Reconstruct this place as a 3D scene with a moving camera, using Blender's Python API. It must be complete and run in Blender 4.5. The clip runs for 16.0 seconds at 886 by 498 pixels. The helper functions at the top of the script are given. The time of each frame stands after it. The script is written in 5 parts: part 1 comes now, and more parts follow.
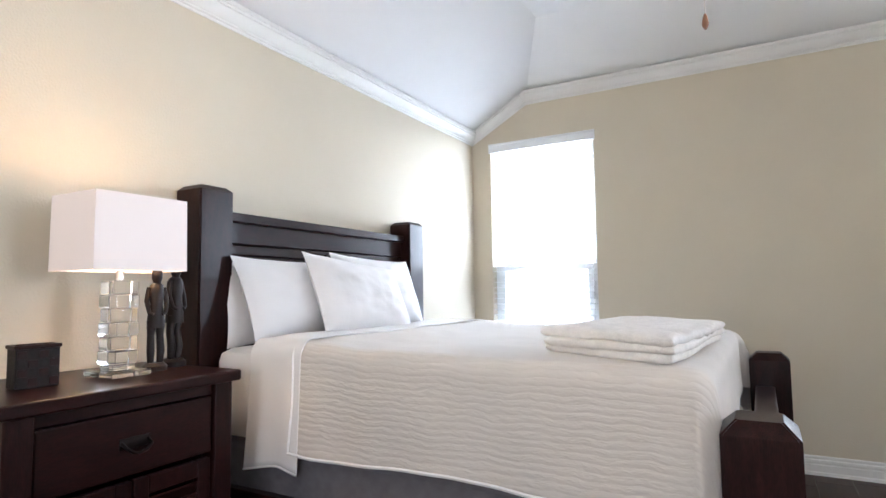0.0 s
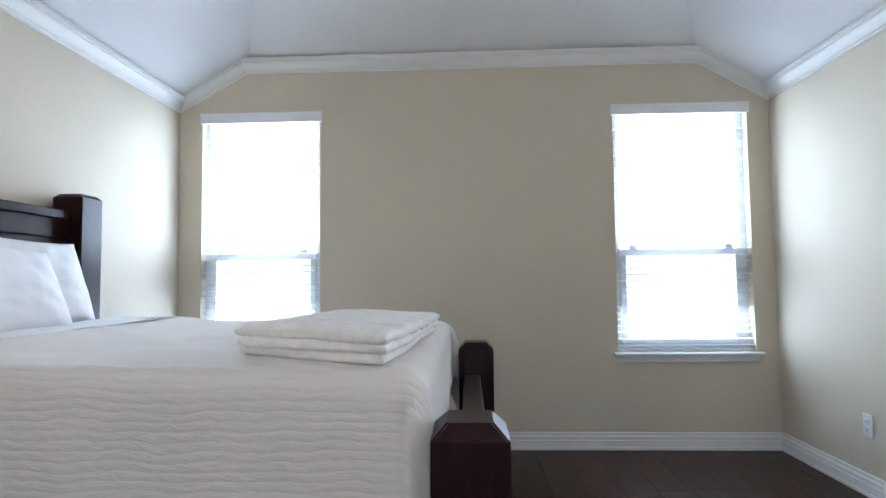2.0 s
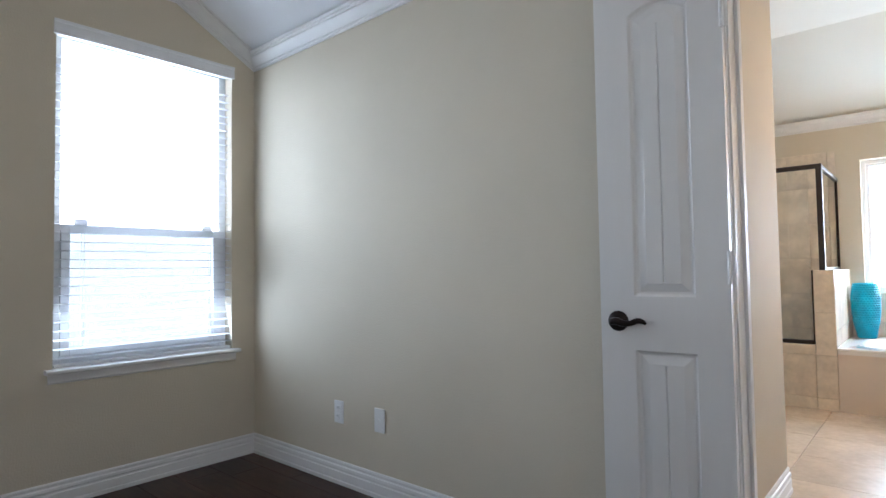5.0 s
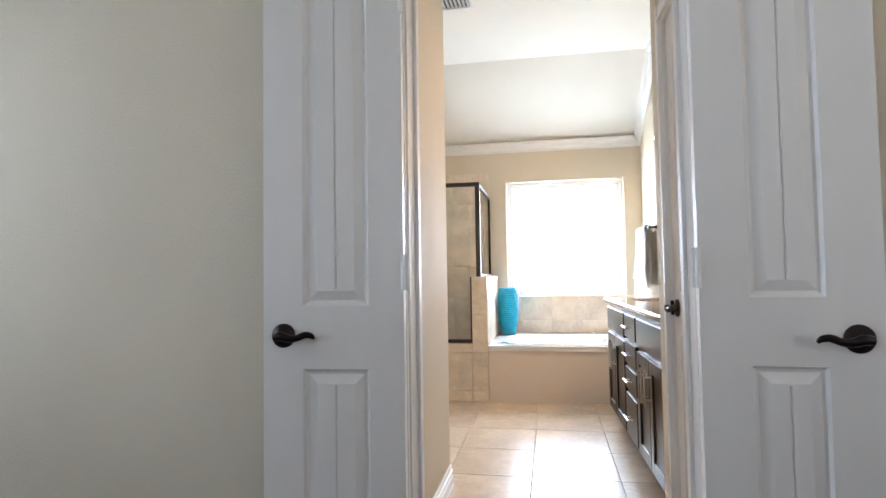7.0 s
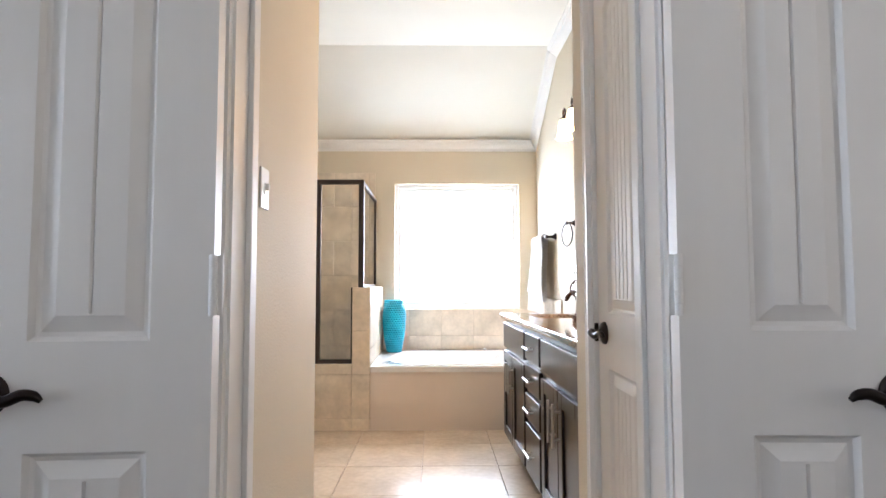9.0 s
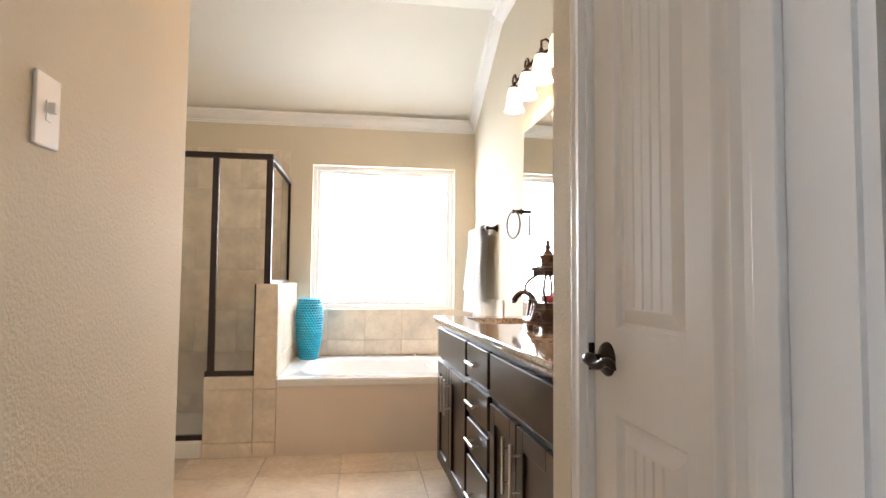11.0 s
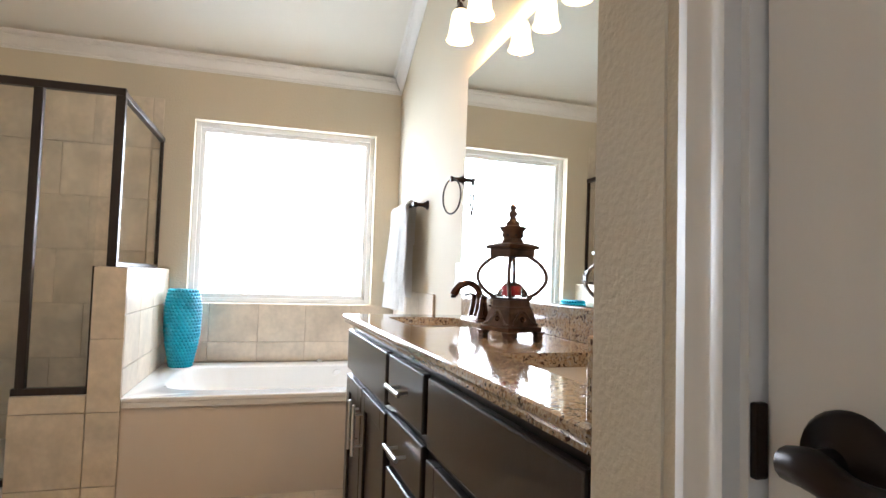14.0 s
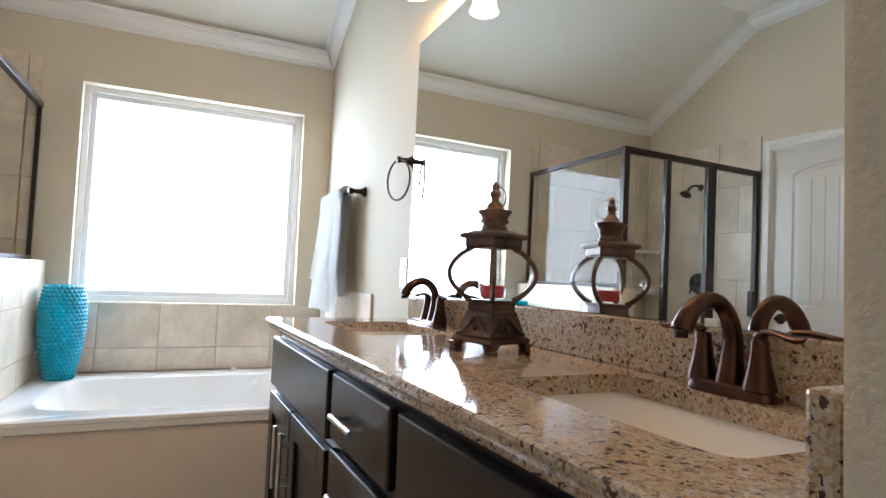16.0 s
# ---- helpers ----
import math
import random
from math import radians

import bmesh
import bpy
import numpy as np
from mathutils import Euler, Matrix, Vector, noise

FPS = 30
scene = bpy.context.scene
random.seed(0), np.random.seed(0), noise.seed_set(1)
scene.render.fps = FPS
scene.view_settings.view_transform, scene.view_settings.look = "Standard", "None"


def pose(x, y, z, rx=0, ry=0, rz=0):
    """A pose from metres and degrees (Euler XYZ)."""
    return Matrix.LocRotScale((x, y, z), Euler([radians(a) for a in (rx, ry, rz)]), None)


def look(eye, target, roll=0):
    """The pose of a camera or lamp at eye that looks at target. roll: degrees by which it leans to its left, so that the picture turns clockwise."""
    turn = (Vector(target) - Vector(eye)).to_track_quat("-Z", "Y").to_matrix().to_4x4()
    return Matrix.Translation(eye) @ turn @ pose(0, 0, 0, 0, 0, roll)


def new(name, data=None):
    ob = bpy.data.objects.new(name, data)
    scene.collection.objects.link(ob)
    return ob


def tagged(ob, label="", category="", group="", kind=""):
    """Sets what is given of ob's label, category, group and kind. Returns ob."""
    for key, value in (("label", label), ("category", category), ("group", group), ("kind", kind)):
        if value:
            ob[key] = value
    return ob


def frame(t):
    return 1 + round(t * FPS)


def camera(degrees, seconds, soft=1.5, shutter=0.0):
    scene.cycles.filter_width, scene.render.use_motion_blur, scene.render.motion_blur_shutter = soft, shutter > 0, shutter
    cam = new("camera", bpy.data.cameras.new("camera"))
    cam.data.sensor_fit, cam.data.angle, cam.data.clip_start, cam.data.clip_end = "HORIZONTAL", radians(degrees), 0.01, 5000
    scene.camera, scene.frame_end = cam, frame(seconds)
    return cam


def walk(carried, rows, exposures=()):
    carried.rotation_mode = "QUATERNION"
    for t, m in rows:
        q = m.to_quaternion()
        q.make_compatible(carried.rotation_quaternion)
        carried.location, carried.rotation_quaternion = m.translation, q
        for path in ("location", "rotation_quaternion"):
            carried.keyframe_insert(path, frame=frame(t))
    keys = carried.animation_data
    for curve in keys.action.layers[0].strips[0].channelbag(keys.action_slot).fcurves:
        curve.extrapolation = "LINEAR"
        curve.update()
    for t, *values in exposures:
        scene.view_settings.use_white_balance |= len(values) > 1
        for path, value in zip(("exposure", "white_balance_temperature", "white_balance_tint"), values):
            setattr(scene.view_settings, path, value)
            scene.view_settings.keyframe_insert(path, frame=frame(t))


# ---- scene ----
PATH = [
    (0, (-2.056, 0.197, 1.151), (-3.029, 1.938, 1.298), -0.8),
    (0.5, (-2.057, 0.189, 1.156), (-2.866, 2.013, 1.295), -0.4),
    (1, (-2.048, 0.239, 1.156), (-2.627, 2.15, 1.277), -0.5),
    (1.5, (-2.067, 0.387, 1.155), (-2.413, 2.353, 1.271), -0.5),
    (2, (-2.076, 0.494, 1.14), (-2.16, 2.489, 1.252), -0.6),
    (2.5, (-2.071, 0.609, 1.133), (-1.894, 2.599, 1.232), -0.6),
    (3, (-2.081, 0.731, 1.132), (-1.538, 2.654, 1.218), -0.7),
    (3.2, (-2.089, 0.776, 1.13), (-1.404, 2.653, 1.209), -0.6),
    (5.3, (-1.843, 1.241, 1.081), (-0.234, 2.425, 1.16), -0.8),
    (5.5, (-1.824, 1.253, 1.088), (-0.148, 2.341, 1.164), -0.7),
    (6, (-1.757, 1.28, 1.094), (0.062, 2.11, 1.15), -0.8),
    (6.5, (-1.7, 1.273, 1.073), (0.219, 1.833, 1.154), -1.0),
    (7, (-1.567, 1.278, 1.076), (0.398, 1.642, 1.165), -0.9),
    (7.5, (-1.427, 1.27, 1.091), (0.556, 1.504, 1.199), -0.8),
    (8, (-1.317, 1.265, 1.084), (0.675, 1.404, 1.202), -0.5),
    (8.5, (-1.155, 1.279, 1.078), (0.841, 1.341, 1.196), -0.4),
    (9, (-1.004, 1.305, 1.086), (0.992, 1.279, 1.204), -0.1),
    (11.5, (-0.259, 1.282, 1.089), (1.71, 0.943, 1.192), 0.7),
    (12, (-0.135, 1.281, 1.073), (1.823, 0.885, 1.174), 0.9),
    (12.5, (0.03, 1.261, 1.058), (1.979, 0.821, 1.159), 1.0),
    (13, (0.176, 1.223, 1.06), (2.119, 0.76, 1.162), 1.2),
    (13.5, (0.264, 1.192, 1.051), (2.201, 0.707, 1.153), 1.5),
    (14, (0.392, 1.157, 1.046), (2.309, 0.593, 1.146), 1.7),
    (14.5, (0.543, 1.16, 1.036), (2.425, 0.49, 1.139), 1.9),
    (15, (0.659, 1.16, 1.030), (2.513, 0.416, 1.135), 2.1),
    (15.5, (0.706, 1.169, 1.032), (2.529, 0.354, 1.139), 2.2),
    (16, (0.757, 1.143, 1.039), (2.575, 0.317, 1.142), 2.3),
]
cam = camera(76.1, 16.0)
EXPOSURE = [(0, 0.96, 5650, 13), (1.5, 0.7, 5350, 11), (2.5, 0.26, 5260, 10), (3.2, 0.1, 5260, 10), (5.5, 0.08, 5500, 12), (6.5, 0.24, 5600, 12), (9, 0.28, 5750, 14), (11.5, 0.03, 6350, 15), (12.5, 0.02, 6350, 15), (14, -0.28, 5900, 12), (16, -0.5, 5450, 10)]
walk(cam, [(t, look(eye, target, roll)) for t, eye, target, roll in PATH], EXPOSURE)

# ---- light ----
world = bpy.data.worlds.new("sky")
scene.world = world
world.use_nodes = True
wn = world.node_tree.nodes
sky = wn.new("ShaderNodeTexSky")
sky.sky_type = "NISHITA"
sky.sun_disc = False
sky.sun_elevation = radians(50)
sky.sun_rotation = radians(200)
world.node_tree.links.new(sky.outputs[0], wn["Background"].inputs[0])
wn["Background"].inputs[1].default_value = 0.12

sun = new("sun", bpy.data.lights.new("sun", "SUN"))
sun.data.energy, sun.data.angle, sun.data.color = 2.5, radians(0.6), (1, 0.95, 0.88)
sun.matrix_world = look((-3, -12, 14), (0, 0, 0))


def window_light(name, eye, target, w, h, power, color, spread=180):
    lamp = new(name, bpy.data.lights.new(name, "AREA"))
    lamp.data.shape, lamp.data.size, lamp.data.size_y = "RECTANGLE", w, h
    lamp.data.energy, lamp.data.color = power, color
    lamp.data.spread = radians(spread)
    lamp.matrix_world = look(eye, target)
    return lamp


DAY = (0.86, 0.94, 1.0)
window_light("window_light_1", (-3.52, 4.66, 1.48), (-3.52, 0, 2.9), 0.84, 1.66, 44, DAY)
window_light("window_light_2", (-0.60, 4.66, 1.48), (-0.60, 0, 3.0), 0.90, 1.66, 30, DAY)
# added fill behind the camera, aimed up so the ceiling brightens the bedroom
window_light("window_light_4", (-2.30, -1.78, 1.45), (-2.30, 0.0, 4.8), 1.75, 1.45, 40, (1.0, 0.87, 0.74))
window_light("window_light_3", (4.46, 1.105, 1.42), (2.4, 1.105, 1.05), 1.14, 1.15, 66, (0.90, 0.96, 1.0))


# ---- materials ----
def mat(name, color, rough=0.5, metal=0.0, var=0.06, scale=6.0, fine=0.0, fine_scale=120.0, bump=0.0, bump_scale=200.0,
        spec=0.5, stretch=(1, 1, 1), coat=0.0, rand=0.0, dark=None):
    m = bpy.data.materials.new(name)
    m.use_nodes = True
    nt = m.node_tree
    n, l = nt.nodes, nt.links
    b = n["Principled BSDF"]
    b.inputs["Roughness"].default_value = rough
    b.inputs["Metallic"].default_value = metal
    b.inputs["Specular IOR Level"].default_value = spec
    b.inputs["Coat Weight"].default_value = coat
    b.inputs["Coat Roughness"].default_value = 0.08
    tc = n.new("ShaderNodeTexCoord")
    mp = n.new("ShaderNodeMapping")
    mp.inputs["Scale"].default_value = stretch
    l.new(tc.outputs["Object"], mp.inputs[0])
    if rand:
        # every piece takes its own stretch of the pattern
        who = n.new("ShaderNodeObjectInfo")
        sh = n.new("ShaderNodeVectorMath")
        sh.operation = "MULTIPLY_ADD"
        sh.inputs[1].default_value = (37, 23, 51)
        l.new(who.outputs["Random"], sh.inputs[0])
        l.new(tc.outputs["Object"], sh.inputs[2])
        l.new(sh.outputs[0], mp.inputs[0])
    no = n.new("ShaderNodeTexNoise")
    no.inputs["Scale"].default_value = scale
    no.inputs["Detail"].default_value = 5
    l.new(mp.outputs[0], no.inputs["Vector"])
    mix = n.new("ShaderNodeMix")
    mix.data_type = "RGBA"
    lo = dark or tuple(c * (1 - var) for c in color)
    hi = tuple(min(1, c * (1 + var)) for c in color)
    mix.inputs[6].default_value = (*lo, 1)
    mix.inputs[7].default_value = (*hi, 1)
    ramp = n.new("ShaderNodeMapRange")
    ramp.inputs[1].default_value, ramp.inputs[2].default_value = 0.3, 0.7
    l.new(no.outputs["Fac"], ramp.inputs[0])
    l.new(ramp.outputs[0], mix.inputs[0])
    out = mix.outputs[2]
    if fine:
        f = n.new("ShaderNodeTexNoise")
        f.inputs["Scale"].default_value = fine_scale
        f.inputs["Detail"].default_value = 3
        l.new(mp.outputs[0], f.inputs["Vector"])
        hv = n.new("ShaderNodeHueSaturation")
        mr = n.new("ShaderNodeMapRange")
        mr.inputs[1].default_value, mr.inputs[2].default_value = 0.3, 0.7
        mr.inputs[3].default_value, mr.inputs[4].default_value = 1 - fine, 1 + fine
        l.new(f.outputs["Fac"], mr.inputs[0])
        l.new(mr.outputs[0], hv.inputs["Value"])
        l.new(out, hv.inputs["Color"])
        out = hv.outputs[0]
    if rand:
        oi = n.new("ShaderNodeObjectInfo")
        hv = n.new("ShaderNodeHueSaturation")
        mr = n.new("ShaderNodeMapRange")
        mr.inputs[3].default_value, mr.inputs[4].default_value = 1 - rand, 1 + rand
        l.new(oi.outputs["Random"], mr.inputs[0])
        l.new(mr.outputs[0], hv.inputs["Value"])
        l.new(out, hv.inputs["Color"])
        out = hv.outputs[0]
    l.new(out, b.inputs["Base Color"])
    if bump:
        bn = n.new("ShaderNodeTexNoise")
        bn.inputs["Scale"].default_value = bump_scale
        bn.inputs["Detail"].default_value = 3
        l.new(mp.outputs[0], bn.inputs["Vector"])
        bp = n.new("ShaderNodeBump")
        bp.inputs["Strength"].default_value = bump
        bp.inputs["Distance"].default_value = 0.004
        l.new(bn.outputs["Fac"], bp.inputs["Height"])
        l.new(bp.outputs[0], b.inputs["Normal"])
    return m


def glass_mat(name, tint=(1, 1, 1), rough=0.0, mixw=0.12):
    """Thin clear pane: mostly see-through with a faint gloss."""
    m = bpy.data.materials.new(name)
    m.use_nodes = True
    n, l = m.node_tree.nodes, m.node_tree.links
    n.remove(n["Principled BSDF"])
    t = n.new("ShaderNodeBsdfTransparent")
    t.inputs[0].default_value = (*tint, 1)
    g = n.new("ShaderNodeBsdfGlossy")
    g.inputs["Roughness"].default_value = rough
    fr = n.new("ShaderNodeFresnel")
    fr.inputs[0].default_value = 1.45
    ml = n.new("ShaderNodeMath")
    ml.operation = "MULTIPLY_ADD"
    ml.inputs[1].default_value, ml.inputs[2].default_value = 0.9, 0.0
    l.new(fr.outputs[0], ml.inputs[0])
    cap = n.new("ShaderNodeMath")
    cap.operation = "MINIMUM"
    cap.inputs[1].default_value = mixw
    l.new(ml.outputs[0], cap.inputs[0])
    mx = n.new("ShaderNodeMixShader")
    l.new(cap.outputs[0], mx.inputs[0])
    l.new(t.outputs[0], mx.inputs[1])
    l.new(g.outputs[0], mx.inputs[2])
    l.new(mx.outputs[0], n["Material Output"].inputs[0])
    return m


def emit_mat(name, color, strength):
    m = bpy.data.materials.new(name)
    m.use_nodes = True
    b = m.node_tree.nodes["Principled BSDF"]
    b.inputs["Base Color"].default_value = (*color, 1)
    b.inputs["Emission Color"].default_value = (*color, 1)
    b.inputs["Emission Strength"].default_value = strength
    b.inputs["Roughness"].default_value = 0.4
    return m


M_WALL = mat("beige_paint", (0.64, 0.575, 0.455), 0.75, var=0.03, scale=1.5, bump=0.45, bump_scale=120, spec=0.25)
M_CEIL = mat("ceiling_paint", (0.80, 0.80, 0.80), 0.85, var=0.02, scale=1.5, bump=0.2, bump_scale=110, spec=0.2)
# bathroom copy of the ceiling paint, with the room's warm light tinted in
M_CEIL_WARM = mat("warm_tinted_ceiling_paint", (0.83, 0.81, 0.745), 0.85, var=0.02, scale=1.5, bump=0.2, bump_scale=110, spec=0.2)
M_TRIM = mat("white_trim_paint", (0.80, 0.79, 0.77), 0.45, var=0.02, scale=3, bump=0.03, bump_scale=60)
M_DOOR = mat("white_door_paint", (0.75, 0.735, 0.71), 0.45, var=0.02, scale=2, bump=0.03, bump_scale=90, stretch=(6, 6, 1))
M_WOOD = mat("dark_mahogany", (0.0165, 0.0043, 0.0038), 0.34, spec=0.18, var=0.35, scale=9, fine=0.35, fine_scale=60, bump=0.08, bump_scale=80, stretch=(6, 1, 6), coat=0.08)
M_WOODV = mat("dark_mahogany_upright", (0.0165, 0.0043, 0.0038), 0.34, spec=0.18, var=0.35, scale=9, fine=0.35, fine_scale=60, bump=0.08, bump_scale=80, stretch=(6, 6, 1), coat=0.08)
M_WOODX = mat("dark_mahogany_long", (0.0165, 0.0043, 0.0038), 0.34, spec=0.18, var=0.35, scale=9, fine=0.35, fine_scale=60, bump=0.08, bump_scale=80, stretch=(1, 6, 6), coat=0.08)
M_PLANK = mat("walnut_laminate", (0.036, 0.017, 0.011), 0.36, spec=0.25, var=0.45, scale=5, fine=0.3, fine_scale=40, bump=0.05, bump_scale=60, stretch=(10, 1, 10), rand=0.35)
M_GROUT = mat("grout", (0.55, 0.47, 0.38), 0.9, var=0.1, scale=20, bump=0.1)
M_SUB = mat("underfloor", (0.03, 0.02, 0.015), 0.9)
M_FTILE = mat("beige_floor_tile", (0.66, 0.55, 0.43), 0.24, var=0.13, scale=4, fine=0.06, fine_scale=30, bump=0.02, bump_scale=40, rand=0.05)
M_WTILE = mat("travertine_look_tile", (0.67, 0.585, 0.475), 0.28, var=0.16, scale=6, fine=0.06, fine_scale=35, bump=0.03, bump_scale=50, rand=0.05)
M_TUB = mat("white_acrylic", (0.82, 0.81, 0.79), 0.12, var=0.01, coat=0.4)
M_SKIRT = mat("tub_skirt_paint", (0.70, 0.61, 0.53), 0.45, var=0.04, scale=2, bump=0.03, bump_scale=90)
M_SINK = mat("white_porcelain", (0.83, 0.81, 0.78), 0.08, var=0.01, coat=0.5)
M_CAB = mat("espresso_lacquer", (0.017, 0.0125, 0.0135), 0.30, var=0.2, scale=8, fine=0.15, fine_scale=60, stretch=(3, 3, 1), coat=0.12, spec=0.35)
M_BRONZE = mat("oil_rubbed_bronze", (0.021, 0.0145, 0.013), 0.32, metal=0.7, var=0.3, scale=14, spec=0.5)
M_BRONZE2 = mat("copper_bronze", (0.080, 0.042, 0.030), 0.26, metal=0.9, var=0.35, scale=14)
M_NICKEL = mat("brushed_nickel", (0.62, 0.60, 0.57), 0.28, metal=1.0, var=0.05, scale=30, stretch=(1, 1, 12))
M_AGED = mat("aged_copper_tin", (0.175, 0.108, 0.080), 0.30, metal=0.85, var=0.4, scale=11, fine=0.12, fine_scale=60, bump=0.12, bump_scale=50, dark=(0.042, 0.038, 0.040))
M_FRAME = mat("black_bronze_frame", (0.028, 0.019, 0.017), 0.35, metal=0.3, var=0.1)
M_MIRROR = mat("mirror_silver", (0.80, 0.82, 0.80), 0.0, metal=1.0, var=0.0)
M_GLASS = glass_mat("clear_glass")
M_SHGLASS = glass_mat("shower_glass", (0.975, 0.98, 0.97), mixw=0.03)
M_SCREEN = bpy.data.materials.new("insect_screen_mesh")
M_SCREEN.use_nodes = True
_n, _l = M_SCREEN.node_tree.nodes, M_SCREEN.node_tree.links
_t = _n.new("ShaderNodeBsdfTransparent")
_x = _n.new("ShaderNodeMixShader")
_x.inputs[0].default_value = 0.62
_n["Principled BSDF"].inputs["Base Color"].default_value = (0.12, 0.12, 0.13, 1)
_l.new(_t.outputs[0], _x.inputs[1])
_l.new(_n["Principled BSDF"].outputs[0], _x.inputs[2])
_l.new(_x.outputs[0], _n["Material Output"].inputs[0])
M_VINYL = mat("white_vinyl", (0.80, 0.81, 0.82), 0.4, var=0.01)
M_BLIND = mat("white_blind_slat", (0.82, 0.83, 0.85), 0.4, var=0.02)
M_SHEET = mat("white_cotton", (0.86, 0.85, 0.84), 0.9, var=0.02, scale=4, bump=0.15, bump_scale=500, spec=0.15)
M_PILLOW = mat("white_pillowcase", (0.82, 0.81, 0.81), 0.9, var=0.02, scale=4, bump=0.25, bump_scale=35, spec=0.15)
M_THROW = mat("cream_plush", (0.86, 0.83, 0.79), 1.0, var=0.06, scale=30, fine=0.05, fine_scale=300, bump=0.9, bump_scale=120, spec=0.1)
M_TOWEL = mat("white_terry", (0.82, 0.80, 0.77), 1.0, var=0.03, scale=30, bump=0.8, bump_scale=420, spec=0.1)
M_BOXSPR = mat("grey_box_spring_fabric", (0.16, 0.15, 0.16), 0.95, var=0.1, scale=30, bump=0.2)
M_SHADE = emit_mat("lit_lamp_shade", (0.80, 0.70, 0.65), 0.10)
M_SHADEIN = emit_mat("lit_shade_lining", (1.0, 0.78, 0.42), 2.2)
M_CRYSTAL = bpy.data.materials.new("crystal")
M_CRYSTAL.use_nodes = True
_b = M_CRYSTAL.node_tree.nodes["Principled BSDF"]
_b.inputs["Transmission Weight"].default_value = 1.0
_b.inputs["Roughness"].default_value = 0.02
_b.inputs["IOR"].default_value = 1.5
_b.inputs["Base Color"].default_value = (0.97, 0.97, 0.96, 1)
M_CARVE = mat("ebony_carving", (0.010, 0.006, 0.005), 0.38, spec=0.25, var=0.4, scale=25, bump=0.2, bump_scale=90)
M_WEAVE = mat("dark_woven_box", (0.012, 0.008, 0.007), 0.5, spec=0.25, var=0.5, scale=60, bump=0.6, bump_scale=160)
M_VASE = mat("turquoise_ceramic", (0.006, 0.33, 0.50), 0.25, var=0.2, scale=14, coat=0.3)
M_CANDLE = mat("red_wax", (0.55, 0.035, 0.045), 0.45, var=0.05)
M_PLATE = mat("white_plastic", (0.80, 0.80, 0.79), 0.35, var=0.01)
# near-black colour that stands for the shade inside slots and holes
M_HOLE_SHADE = mat("painted_hole_shade", (0.05, 0.05, 0.05), 0.6)
M_BULBSH = emit_mat("lit_frosted_shade", (1.0, 0.84, 0.55), 3.2)

# granite: speckled beige, cream, brown and black grains
M_GRANITE = bpy.data.materials.new("speckled_granite")
M_GRANITE.use_nodes = True
_n, _l = M_GRANITE.node_tree.nodes, M_GRANITE.node_tree.links
_b = _n["Principled BSDF"]
_b.inputs["Roughness"].default_value = 0.09
_b.inputs["Coat Weight"].default_value = 0.3
_tc = _n.new("ShaderNodeTexCoord")


def _speck(scale, lo, hi, seed):
    v = _n.new("ShaderNodeTexVoronoi")
    v.inputs["Scale"].default_value = scale
    v.inputs["Randomness"].default_value = 1.0
    nz = _n.new("ShaderNodeTexNoise")
    nz.inputs["Scale"].default_value = scale * 0.45 + seed
    nz.inputs["Detail"].default_value = 4
    _l.new(_tc.outputs["Object"], nz.inputs["Vector"])
    va = _n.new("ShaderNodeVectorMath")
    va.operation = "ADD"
    _l.new(_tc.outputs["Object"], va.inputs[0])
    sc = _n.new("ShaderNodeVectorMath")
    sc.operation = "SCALE"
    sc.inputs["Scale"].default_value = 0.018
    _l.new(nz.outputs["Color"], sc.inputs[0])
    _l.new(sc.outputs[0], va.inputs[1])
    _l.new(va.outputs[0], v.inputs["Vector"])
    sp = _n.new("ShaderNodeSeparateColor")
    _l.new(v.outputs["Color"], sp.inputs[0])
    mr = _n.new("ShaderNodeMapRange")
    mr.inputs[1].default_value, mr.inputs[2].default_value = lo, hi
    _l.new(sp.outputs[seed % 3], mr.inputs[0])
    return mr.outputs[0]


def _blend(fac, a, color):
    x = _n.new("ShaderNodeMix")
    x.data_type = "RGBA"
    _l.new(fac, x.inputs[0])
    if isinstance(a, tuple):
        x.inputs[6].default_value = (*a, 1)
    else:
        _l.new(a, x.inputs[6])
    x.inputs[7].default_value = (*color, 1)
    return x.outputs[2]


_c = _blend(_speck(300, 0.15, 0.95, 0), (0.35, 0.25, 0.155), (0.53, 0.435, 0.315))
_c = _blend(_speck(190, 0.74, 0.90, 1), _c, (0.29, 0.18, 0.11))
_c = _blend(_speck(220, 0.80, 0.92, 2), _c, (0.45, 0.40, 0.35))
_c = _blend(_speck(150, 0.925, 0.955, 3), _c, (0.075, 0.044, 0.036))
_c = _blend(_speck(260, 0.93, 0.955, 5), _c, (0.06, 0.038, 0.034))
_l.new(_c, _b.inputs["Base Color"])

# quilted cover: wavy stitched channels along the bed, puckered between the stitches
M_QUILT = mat("white_quilt", (0.70, 0.655, 0.60), 0.95, var=0.03, scale=5, spec=0.12)
_n, _l = M_QUILT.node_tree.nodes, M_QUILT.node_tree.links
_uv = _n.new("ShaderNodeUVMap")
_uv.uv_map = "cloth"
_wob = _n.new("ShaderNodeTexNoise")
_wob.inputs["Scale"].default_value = 9
_wob.inputs["Detail"].default_value = 2
_l.new(_uv.outputs[0], _wob.inputs["Vector"])
_sc = _n.new("ShaderNodeVectorMath")
_sc.operation = "MULTIPLY_ADD"
_sc.inputs[1].default_value = (0, 0.03, 0)
_l.new(_wob.outputs["Color"], _sc.inputs[0])
_l.new(_uv.outputs[0], _sc.inputs[2])
_w = _n.new("ShaderNodeTexWave")
